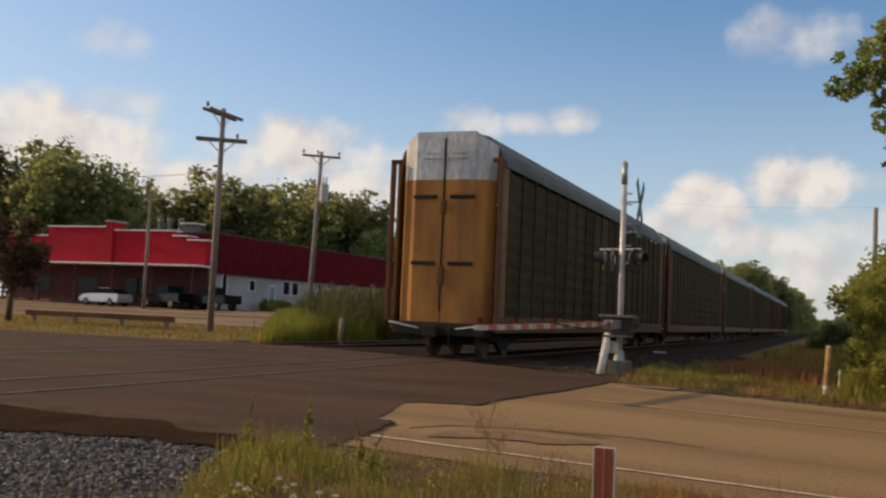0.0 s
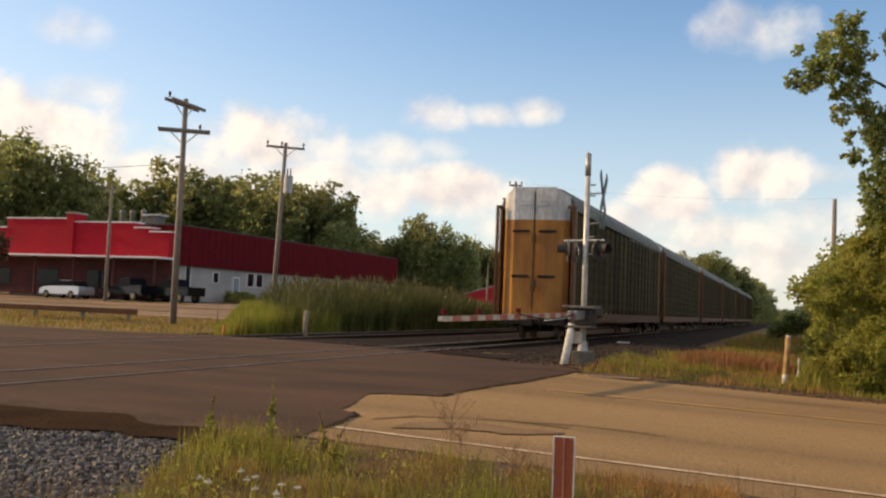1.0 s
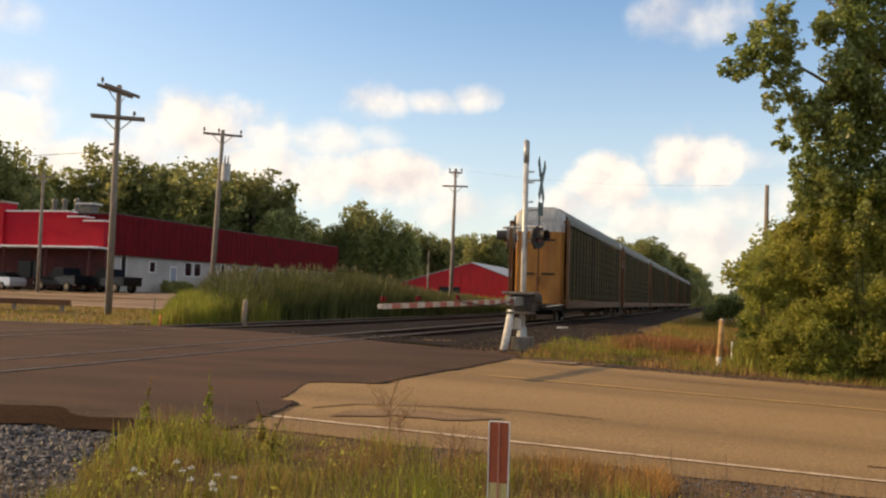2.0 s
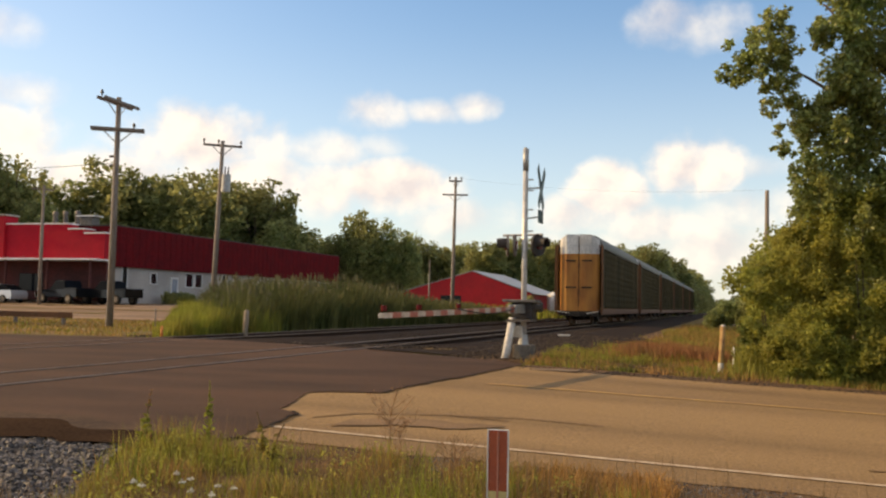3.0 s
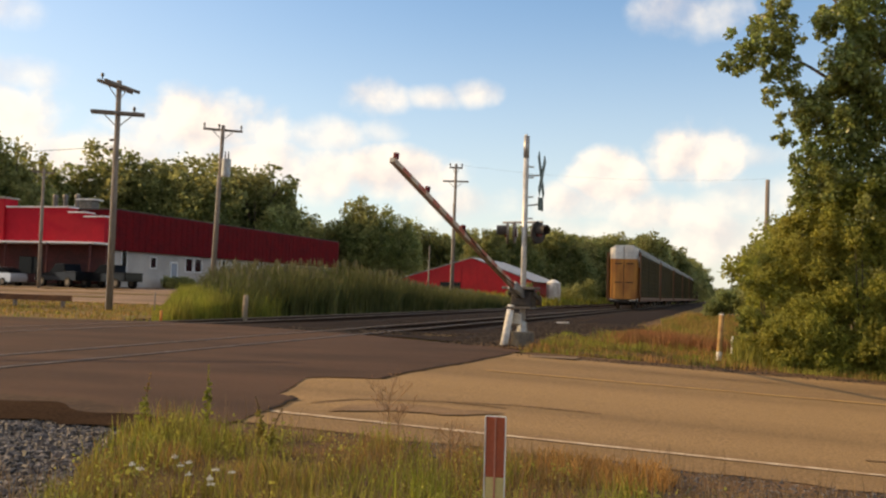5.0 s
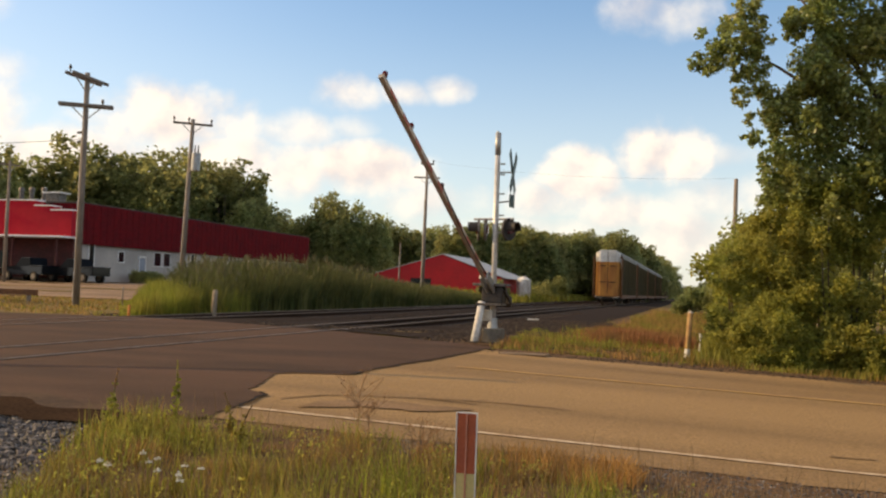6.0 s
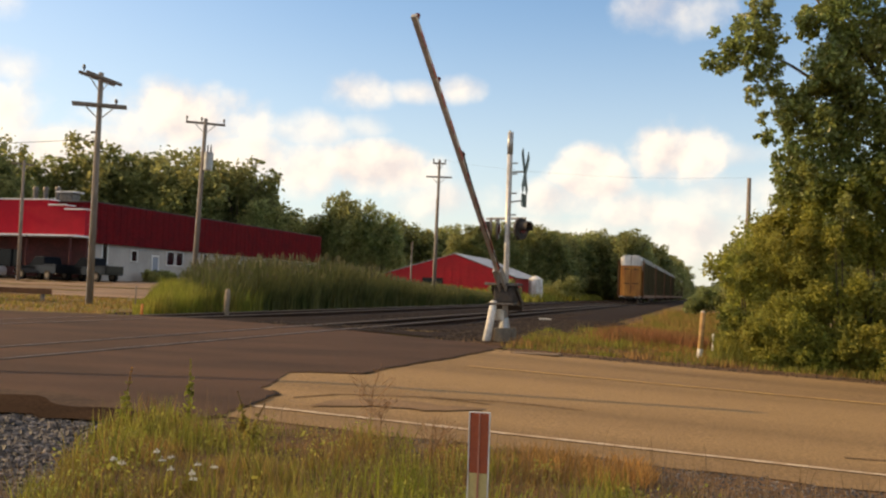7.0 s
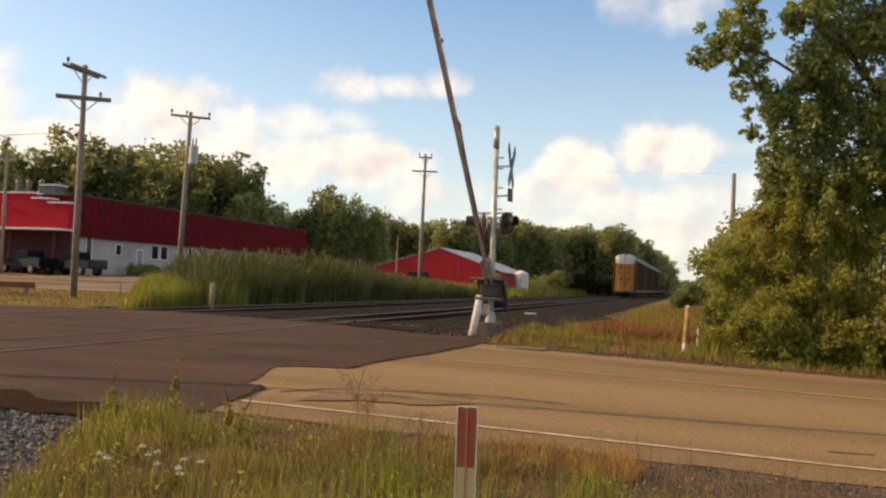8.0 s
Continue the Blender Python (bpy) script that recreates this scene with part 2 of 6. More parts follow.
# the same red cladding, with the long facade's shade put into its colour
M["red_shaded"] = material("red_cladding_shaded", (0.135, 0.006, 0.009), 0.85, second=(0.095, 0.006, 0.009), scale=0.8, fine=4, fine_amount=0.25, bump=0.2, spec=0.1)
M["shoulder"] = material("gravelly_shoulder_soil", (0.155, 0.090, 0.046), 0.95, second=(0.088, 0.054, 0.030), scale=2.2, fine=40, fine_amount=0.6, bump=1.0, spec=0.1)
M["pink_rib"] = material("pale_pink_rib", (0.55, 0.24, 0.16), 0.6, scale=5, fine_amount=0.1)
M["barn_red"] = material("barn_red_metal", (0.46, 0.020, 0.026), 0.55, second=(0.37, 0.02, 0.024), scale=0.6, fine=3, fine_amount=0.1, bump=0.05)
M["dark_red_brick"] = material("dark_red_shopfront", (0.11, 0.032, 0.028), 0.8, second=(0.07, 0.028, 0.024), scale=0.8, fine=6)
M["pale_wall"] = material("pale_painted_wall", (0.44, 0.40, 0.365), 0.8, second=(0.35, 0.32, 0.29), scale=0.5, fine=5, fine_amount=0.08)
M["white_trim"] = material("white_trim_paint", (0.78, 0.75, 0.72), 0.6, scale=2, amount=0.3)
M["glass"] = material("dark_window_glass", (0.010, 0.012, 0.015), 0.10, scale=2, fine_amount=0.0, bump=0, spec=0.2)
M["car_glass"] = material("dark_vehicle_glass", (0.008, 0.009, 0.011), 0.2, scale=2, fine_amount=0.0, bump=0, spec=0.04)
M["barn_roof"] = material("grey_metal_roof", (0.42, 0.41, 0.40), 0.5, 0.3, second=(0.33, 0.32, 0.31), scale=0.6, fine=5)
M["roof_felt"] = material("dark_roof_felt", (0.09, 0.08, 0.075), 0.9, scale=1)
M["car_silver"] = material("silver_car_paint", (0.55, 0.56, 0.58), 0.28, 0.5, scale=1, amount=0.2, fine_amount=0.03, bump=0)
M["car_dark"] = material("dark_car_paint", (0.007, 0.008, 0.010), 0.14, 0.0, scale=1, amount=0.3, fine_amount=0.03, bump=0, spec=0.3)
M["tyre"] = material("black_rubber", (0.018, 0.017, 0.016), 0.85, scale=8)
M["chrome"] = material("bright_chrome", (0.8, 0.8, 0.8), 0.12, 1.0, scale=3, amount=0.2, fine_amount=0.02, bump=0)
M["bark"] = material("grey_brown_bark", (0.14, 0.105, 0.075), 0.9, second=(0.08, 0.06, 0.045), scale=4, fine=18, bump=0.6, stretch=(3, 3, 0.6))
M["leaf"] = material("cottonwood_leaf", (0.225, 0.285, 0.088), 0.33, second=(0.305, 0.31, 0.092), scale=0.5, fine=3, per_island=0.5, through_light=0.55, bump=0, spec=0.5)
M["leaf_far"] = material("woodland_leaf", (0.235, 0.272, 0.108), 0.6, second=(0.315, 0.30, 0.115), scale=0.22, fine=1.2, per_island=0.35, through_light=0.72, bump=0, per_object=0.2, spec=0.2)
M["leaf_yellow"] = material("yellow_green_shrub_leaf", (0.265, 0.285, 0.058), 0.55, second=(0.35, 0.32, 0.072), scale=0.6, fine=3, per_island=0.35, through_light=0.62, bump=0)
# the paler rim of the painted shadow on the crossing edge
M["edge_shadow_thin"] = material("edge_shadow_soft", (0.050, 0.031, 0.020), 0.95, second=(0.085, 0.051, 0.030), scale=1.2, fine=20, fine_amount=0.4, bump=0.3, spec=0.1)
M["old_post"] = material("tan_weathered_post", (0.33, 0.26, 0.18), 0.9, second=(0.22, 0.17, 0.12), scale=4, fine=20, bump=0.3)
M["leaf_brown"] = material("plum_brown_leaf", (0.075, 0.042, 0.024), 0.6, second=(0.11, 0.065, 0.032), scale=0.6, fine=3, per_island=0.4, through_light=0.3, bump=0)
M["corner_brown"] = material("tan_brown_corner_paint", (0.27, 0.135, 0.050), 0.6, second=(0.19, 0.095, 0.038), scale=1.2, fine=10, stretch=(1, 1, 0.3))
M["road_stain"] = material("dark_road_stain", (0.160, 0.100, 0.054), 0.9, second=(0.235, 0.147, 0.077), scale=1.6, fine=30, fine_amount=0.3, bump=0.3, stretch=(0.35, 1, 1), spec=0.1, drawn=False)
M["reed"] = material("reed_blade", (0.070, 0.085, 0.023), 0.6, second=(0.130, 0.125, 0.040), scale=0.4, fine=3, per_island=0.45, through_light=0.2, bump=0, spec=0.15)
M["plume"] = material("reed_plume", (0.145, 0.135, 0.070), 0.8, second=(0.11, 0.10, 0.05), scale=1, per_island=0.3, through_light=0.3, bump=0)
M["grass"] = material("meadow_grass_blade", (0.165, 0.200, 0.028), 0.6, second=(0.32, 0.180, 0.062), scale=0.9, fine=4, per_island=0.55, through_light=0.42, bump=0, low=0.33, high=0.60)
M["dry_grass"] = material("dry_orange_grass_blade", (0.46, 0.245, 0.070), 0.7, second=(0.22, 0.14, 0.05), scale=1.5, fine=5, per_island=0.4, through_light=0.3, bump=0)
M["seed"] = material("brown_seed_head", (0.19, 0.125, 0.06), 0.8, second=(0.25, 0.17, 0.09), scale=3, per_island=0.4, through_light=0.2, bump=0)
M["petal"] = material("white_wildflower", (0.72, 0.70, 0.62), 0.7, second=(0.6, 0.58, 0.5), scale=9, fine_amount=0.1, bump=0)
M["rust_weed"] = material("rust_red_weed", (0.32, 0.135, 0.060), 0.8, second=(0.24, 0.14, 0.055), scale=1.2, per_island=0.4, through_light=0.25, bump=0)
M["trackside_stone"] = material("dark_trackside_stone", (0.085, 0.062, 0.046), 0.85, second=(0.035, 0.026, 0.020), scale=9, fine=60, per_island=0.7, spec=0.15)
M["sign_back"] = material("green_grey_sign_back", (0.10, 0.14, 0.13), 0.5, 0.2, second=(0.07, 0.10, 0.095), scale=5, fine=20)
M["meadow"] = material("sunlit_meadow_turf", (0.20, 0.205, 0.050), 0.95, second=(0.27, 0.215, 0.075), scale=0.15, fine=2, fine_amount=0.3, bump=0.3, spec=0.05)
M["lime"] = material("lime_green_weed_blade", (0.205, 0.235, 0.030), 0.6, second=(0.27, 0.235, 0.050), scale=0.8, fine=4, per_island=0.5, through_light=0.5, bump=0)
M["wisp"] = material("reddish_dried_stem", (0.42, 0.26, 0.14), 0.8, second=(0.32, 0.19, 0.10), scale=3, per_island=0.4, bump=0, through_light=0.3)
M["blue_door"] = material("grey_blue_door_paint", (0.28, 0.30, 0.34), 0.6, second=(0.22, 0.24, 0.28), scale=1, fine_amount=0.05, bump=0)
M["wire"] = material("black_wire", (0.02, 0.02, 0.02), 0.6, scale=3)
M["lens"] = material("dark_red_lens", (0.12, 0.01, 0.01), 0.2, scale=3, fine_amount=0.0, bump=0)


# ---- mesh helpers ----
def mesh_from(verts, faces, mat, smooth=False):
    me = bpy.data.meshes.new("mesh")
    me.from_pydata(verts, [], faces)
    me.materials.append(mat)
    if smooth:
        me.polygons.foreach_set("use_smooth", [True] * len(me.polygons))
    me.update()
    return me


def attach(ob, parent):
    ob.parent = parent
    return ob


def part(name, bm, mat, parent, label="", smooth=False):
    """Links a bmesh as one mesh object under a thing or part."""
    me = bpy.data.meshes.new(name)
    bm.normal_update()
    bm.to_mesh(me)
    bm.free()
    me.materials.append(mat)
    if smooth:
        me.polygons.foreach_set("use_smooth", [True] * len(me.polygons))
    ob = new(name, me)
    if parent:
        ob.parent = parent
    return tagged(ob, label)


def root(name, m, label, category, group=""):
    ob = new(name)
    ob.empty_display_size = 0.3
    ob.matrix_basis = m
    return tagged(ob, label, category, group)


def box(bm, cx, cy, cz, sx, sy, sz, bevel=0.0, rot=None):
    m = Matrix.LocRotScale((cx, cy, cz), rot, (sx, sy, sz))
    g = bmesh.ops.create_cube(bm, size=1.0, matrix=m)
    if bevel:
        edges = list({e for v in g["verts"] for e in v.link_edges})
        bmesh.ops.bevel(bm, geom=edges, offset=bevel, segments=2, affect="EDGES", profile=0.6)
    return bm


def tube(bm, a, b, r0, r1=None, seg=10):
    """A tapered rod from a to b."""
    a, b = Vector(a), Vector(b)
    d = b - a
    m = Matrix.Translation((a + b) / 2) @ d.to_track_quat("Z", "Y").to_matrix().to_4x4()
    bmesh.ops.create_cone(bm, cap_ends=True, segments=seg, radius1=r0, radius2=r0 if r1 is None else r1, depth=d.length, matrix=m)
    return bm


def prism(bm, outline, axis_from, axis_to):
    """An outline of (x, z) pairs, drawn out along y from axis_from to axis_to."""
    n = len(outline)
    a = [bm.verts.new((x, axis_from, z)) for x, z in outline]
    b = [bm.verts.new((x, axis_to, z)) for x, z in outline]
    bm.faces.new(a)
    bm.faces.new(b[::-1])
    for i in range(n):
        j = (i + 1) % n
        bm.faces.new((a[j], a[i], b[i], b[j]))
    bmesh.ops.recalc_face_normals(bm, faces=bm.faces)
    return bm


def B():
    return bmesh.new()


# ---- the lie of the land ----
def smooth_step(a, b, v):
    t = np.clip((np.asarray(v, float) - a) / (b - a), 0, 1)
    return t * t * (3 - 2 * t)


def land(x, y):
    """Height of the ground: the road falls away from the crossing, the lot beyond the tracks rises a little."""
    x, y = np.asarray(x, float), np.asarray(y, float)
    return -0.035 * np.clip(x + 4.5, 0, 14) + 0.75 * smooth_step(40, 75, y) * smooth_step(-18, -32, x)


def level(x, y):
    return float(land(x, y))


def sheet(name, xs, ys, lift, mat, label, category="", sides=0.0):
    """A sheet that follows the land, lift above it."""
    X, Y = np.meshgrid(xs, ys)
    Z = land(X, Y) + lift
    nx = len(xs)
    verts = np.stack([X.ravel(), Y.ravel(), Z.ravel()], 1).tolist()
    faces = [(j * nx + i, j * nx + i + 1, (j + 1) * nx + i + 1, (j + 1) * nx + i) for j in range(len(ys) - 1) for i in range(nx - 1)]
    ob = new(name, mesh_from(verts, faces, mat, True))
    return tagged(ob, label, category, kind="structure")


def spread(lo, hi, fine_lo, fine_hi, step, coarse=14):
    """Grid lines, fine in one stretch and widening outside it."""
    mid = np.arange(fine_lo, fine_hi + step / 2, step)
    left = fine_lo - np.geomspace(step, fine_lo - lo, coarse)[::-1]
    right = fine_hi + np.geomspace(step, hi - fine_hi, coarse)
    return np.concatenate([left, mid, right])


# ---- large structure ----
def track_dip(x, y):
    """The ballast beds lie lower than the crossing."""
    away = np.maximum(smooth_step(26, 31, y), smooth_step(5.5, 3.0, y))
    beds = np.maximum(smooth_step(3.4, 2.4, np.abs(x + 9.9)), smooth_step(3.0, 2.2, np.abs(x + 16.2)))
    return -0.16 * away * beds


flat_land = land


def land(x, y):
    x, y = np.asarray(x, float), np.asarray(y, float)
    return flat_land(x, y) + track_dip(x, y)


ground = sheet("ground", spread(-2600, 2600, -36, 14, 0.5, 26), spread(-2600, 2600, -2, 64, 0.6, 26), -0.02, M["ground"],
               "grassy verge and bare soil beside the tracks", "ground")


def ribbon(name, xs, near, far, rows, lift, mat, label, category, ragged=0.0):
    """A paved sheet between two edges, each a list of (x, y)."""
    near, far = np.array(near), np.array(far)
    verts, faces = [], []
    n = rows + 1
    for i, x in enumerate(xs):
        a, b = np.interp(x, near[:, 0], near[:, 1]), np.interp(x, far[:, 0], far[:, 1])
        if ragged:
            a += ragged * noise.noise((x * 1.7, 3.1, 0)) + ragged * 0.5 * noise.noise((x * 6, 1.1, 0))
            b += ragged * noise.noise((x * 1.3, 8.4, 0)) + ragged * 0.5 * noise.noise((x * 5, 4.1, 0))
        for j in range(n):
            y = a + (b - a) * j / rows
            verts.append((x, y, level(x, y) + lift))
    for i in range(len(xs) - 1):
        for j in range(rows):
            faces.append((i * n + j, (i + 1) * n + j, (i + 1) * n + j + 1, i * n + j + 1))
    ob = new(name, mesh_from(verts, faces, mat, True))
    return tagged(ob, label, category, kind="structure")


road = ribbon("road", np.concatenate([np.arange(-6.4, 12, 0.25), np.arange(12, 160, 4)]), [(-6.5, 8.0), (-4.4, 7.9), (160, 7.9)], [(-6.5, 20.0), (-5, 19.6), (-2, 19.0), (160, 18.8)], 30, 0.012,
              M["asphalt"], "worn light brown asphalt road falling away from the crossing", "road", 0.16)
SEAM = ((6.6, -4.2), (7.5, -4.1), (8.6, -4.22), (9.7, -4.42), (10.0, -4.75), (10.9, -4.95), (11.9, -5.3), (12.15, -5.1), (12.35, -4.4), (13.7, -4.42), (16.2, -4.22), (19.5, -4.1), (22, -4.0))


def seam_x(y):
    """Where the newer asphalt of the crossing ends."""
    ys, xs = zip(*SEAM)
    return float(np.interp(y, ys, xs)) + 0.07 * noise.noise((y * 2.1, 0.3, 0)) + 0.04 * noise.noise((y * 7.0, 0.9, 0))


def crossing_sheet():
    """The newer asphalt: rows across, each ending at the ragged seam."""
    near, far = [(-140, 8.5), (-20, 7.2), (-8, 6.7), (-3.9, 7.7)], [(-140, 27), (-20, 26), (-17, 27.6), (-10, 24.6), (-3.9, 20.2)]
    rows, cols = 150, np.concatenate([np.linspace(0, 0.8, 20), np.linspace(0.81, 1, 50)])
    verts, faces = [], []
    for j in range(rows + 1):
        for c in cols:
            x = -140 + c * 136
            for _ in range(2):
                a, b = np.interp(x, *zip(*near)), np.interp(x, *zip(*far))
                y = a + (b - a) * j / rows
                x = -140 + c * (seam_x(y) + 140)
            y += 0.08 * noise.noise((x * 2.0, j, 0)) if j in (0, rows) else 0.0
            verts.append((x, y, level(x, y) + 0.024))
    n = len(cols)
    for j in range(rows):
        for i in range(n - 1):
            faces.append((j * n + i, j * n + i + 1, (j + 1) * n + i + 1, (j + 1) * n + i))
    return tagged(new("road_crossing", mesh_from(verts, faces, M["new_asphalt"], True)), "darker newer asphalt laid across the railway crossing", "road", kind="structure")


crossing_sheet()
ribbon("road_shoulder", np.arange(-4.3, 30, 0.3), [(-4.3, 5.0), (30, 5.0)], [(-4.3, 8.1), (30, 8.1)], 12, 0.004, M["shoulder"], "gravelly brown road shoulder", "road shoulder", 0.2)
ribbon("far_road_shoulder", np.arange(-4.0, 30, 0.3), [(-4.0, 18.9), (30, 18.6)], [(-4.0, 20.3), (30, 20.0)], 4, 0.004, M["shoulder"], "gravelly brown shoulder on the far road side", "road shoulder", 0.3)


def ground_stripe(name, points, width, lift, mat, label, category="road marking"):
    """A painted or sealed stripe that follows the road along a line of points."""
    verts, faces = [], []
    line = []
    for (x0, y0), (x1, y1) in zip(points, points[1:]):
        steps = max(2, int(math.hypot(x1 - x0, y1 - y0) / 0.25))
        line += [(x0 + (x1 - x0) * k / steps, y0 + (y1 - y0) * k / steps) for k in range(steps)]
    line.append(points[-1])
    for i, (x, y) in enumerate(line):
        a, b = line[max(i - 1, 0)], line[min(i + 1, len(line) - 1)]
        d = Vector((b[0] - a[0], b[1] - a[1])).normalized()
        w = width * (0.5 + 0.16 * noise.noise((x * 3, y * 3, 0.7)))
        for s in (-1, 1):
            px, py = x - d.y * w * s, y + d.x * w * s
            verts.append((px, py, level(px, py) + lift))
        if i:
            faces.append((2 * i - 2, 2 * i - 1, 2 * i + 1, 2 * i))
    ob = new(name, mesh_from(verts, faces, mat))
    return tagged(ob, label, category, kind="structure")


ground_stripe("white_edge_line", [(-4.25, 8.66), (60, 8.66)], 0.095, 0.020, M["white_line"], "worn white edge line painted on asphalt")
ground_stripe("yellow_centre_line", [(-3.6, 15.05), (60, 14.75)], 0.16, 0.020, M["yellow_line"], "faded double yellow centre line on asphalt")
for y0, y1 in ((8.6, 9.8), (12.4, 19.4)):
    ground_stripe("tar_seam", [(seam_x(y) + 0.02, y) for y in np.arange(y0, y1, 0.2)], 0.045, 0.030, M["tar"], "dark tar sealed seam between two asphalts", "road seam")
for pts in ([(-4.15, 9.5), (-3.9, 10.1), (-3.5, 10.4), (-3.0, 10.65), (-2.3, 10.6)], [(-3.0, 10.65), (-2.2, 10.95), (-1.3, 10.9)], [(1.2, 9.4), (1.6, 9.5)], [(-1.6, 17.4), (-0.2, 17.2), (0.9, 17.3)], [(2.6, 17.9), (4.2, 17.7)]):
    ground_stripe("road_crack", pts, 0.045, 0.020, M["crack"], "dark sealed crack in the worn asphalt", "road crack")
ribbon("road_stain", np.arange(-3.75, -2.2, 0.1), [(-3.75, 9.0), (-3.2, 9.4), (-2.2, 10.0)], [(-3.75, 9.5), (-3.2, 10.05), (-2.2, 10.2)], 6, 0.024, M["road_stain"], "darker stained patch on the worn asphalt", "road stain", 0.25)
# two dark sheets stand in for a shadow on the crossing's near edge
ribbon("road_edge_film", np.arange(-13, -4.3, 0.2), [(-13, 7.0), (-4.3, 7.2)], [(-13, 8.9), (-9, 8.8), (-7, 8.5), (-5.5, 8.3), (-4.3, 7.8)], 8, 0.029, M["edge_shadow_thin"], "paler sheet painted for the soft rim of that shadow", "dirt", 0.3)
ribbon("road_edge_dirt", np.arange(-13, -4.5, 0.2), [(-13, 6.0), (-4.5, 7.0)], [(-13, 8.2), (-8, 8.1), (-6, 7.95), (-4.5, 7.5)], 8, 0.034, M["edge_shadow"], "dark sheet painted for a shadow along the crossing edge", "dirt", 0.4)

lot = ribbon("parking_lot", np.arange(-150, -24, 3), [(-150, 47), (-24, 46)], [(-150, 82), (-52, 82), (-48, 150), (-24, 150)], 30, 0.02, M["gravel_lot"],
             "sunlit packed dirt parking lot", "parking lot", 1.2)
for x0, x1, y0, y1 in ((-70, -36, 51, 52.6), (-62, -30, 57, 58.2), (-75, -42, 63.5, 64.6)):
    ribbon("lot_grass_strip", np.arange(x0, x1, 1.5), [(x0, y0), (x1, y0 + 1)], [(x0, y1), (x1, y1 + 1)], 4, 0.05, M["ground"], "low grassy strip dividing the dirt lot", "grass", 0.5)

ribbon("meadow", np.arange(-48, -19.2, 2), [(-48, 92), (-32, 84), (-19.2, 60)], [(-48, 190), (-19.2, 216)], 24, 0.03, M["meadow"], "sunlit green meadow beyond the tracks", "meadow", 0.9)


# ---- railway tracks ----
RAIL_WEB = [(-0.075, -0.17), (-0.075, -0.155), (-0.012, -0.135), (-0.012, -0.034), (0.012, -0.034), (0.012, -0.135), (0.075, -0.155), (0.075, -0.17)]
RAIL_HEAD = [(-0.036, -0.036), (-0.036, -0.006), (-0.026, 0.0), (0.026, 0.0), (0.036, -0.006), (0.036, -0.036)]


LINE_TURN = -0.25


def line_x(y, start=-10.08):
    """Where a track that leaves start runs, y metres on."""
    return start - y * math.tan(radians(LINE_TURN))


def railway(centre, label):
    t = root("railway_track", pose(centre, 0, 0.034, 0, 0, LINE_TURN), label, "railway track", "tracks at the crossing")
    for s in (-1, 1):
        bm = B()
        prism(bm, [(x + s * 0.7545, z) for x, z in RAIL_WEB], -70, 900)
        rail = part("rail", bm, M["rail_web"], t, "rust-dark steel rail")
        bm = B()
        prism(bm, [(x + s * 0.7545, z) for x, z in RAIL_HEAD], -70, 900)
        part("rail_head", bm, M["rail"], rail, "worn bright rail head")
    for s in (-1, 1):
        for off in (-0.062, 0.062):
            bm = B()
            box(bm, s * 0.7545 + off + (0.04 if off > 0 else -0.04), 15.7, -0.009, 0.08, 18.6, 0.004)
            part("flangeway", bm, M["tar"], t, "dark flangeway gap beside the rail")
    first = None
    for y in np.arange(29.0, 150, 0.62):
        if first is None:
            bm = B()
            box(bm, 0, 0, 0, 2.6, 0.23, 0.14, 0.01)
            first = part("tie", bm, M["tie"], t)
            first.location = (0, y, -0.235)
        else:
            o = new("tie", first.data)
            o.parent = t
            o.location = (random.uniform(-0.04, 0.04), y, -0.235)
            o.rotation_euler = (0, 0, random.uniform(-0.02, 0.02))
    return t


railway(-10.08, "single railway track with steel rails set in the crossing")
railway(-16.4, "second railway track beyond the first one")


def stones(name, count, area, size, mat, label, category, keep=None):
    """Loose angular stones strewn over an area."""
    rng = np.random.default_rng(len(label))
    x0, x1, y0, y1 = area
    base = np.array([(-1, -1, -0.7), (1, -0.8, -0.7), (0.9, 1, -0.7), (-0.8, 0.9, -0.7), (-0.6, -0.5, 0.6), (0.6, -0.6, 0.5), (0.5, 0.6, 0.7), (-0.5, 0.4, 0.6)])
    quads = np.array([(0, 3, 2, 1), (4, 5, 6, 7), (0, 1, 5, 4), (1, 2, 6, 5), (2, 3, 7, 6), (3, 0, 4, 7)])
    X, Y = rng.uniform(x0, x1, count), rng.uniform(y0, y1, count)
    if keep is not None:
        ok = keep(X, Y)
        X, Y = X[ok], Y[ok]
    n = len(X)
    s = size * rng.uniform(0.4, 1.2, (n, 1, 1)) * rng.uniform(0.6, 1.2, (n, 1, 3))
    jit = base[None] * s + rng.normal(0, 0.14, (n, 8, 3)) * size
    a = rng.uniform(0, 6.28, n)
    c, si = np.cos(a)[:, None], np.sin(a)[:, None]
    vx = jit[:, :, 0] * c - jit[:, :, 1] * si + X[:, None]
    vy = jit[:, :, 0] * si + jit[:, :, 1] * c + Y[:, None]
    vz = jit[:, :, 2] + (land(X, Y) + 0.3 * size)[:, None]
    verts = np.stack([vx, vy, vz], -1).reshape(-1, 3)
    faces = (quads[None] + (np.arange(n) * 8)[:, None, None]).reshape(-1, 4)
    ob = new(name, mesh_from(verts.tolist(), faces.tolist(), mat))
    return tagged(ob, label, category, kind="stuff")


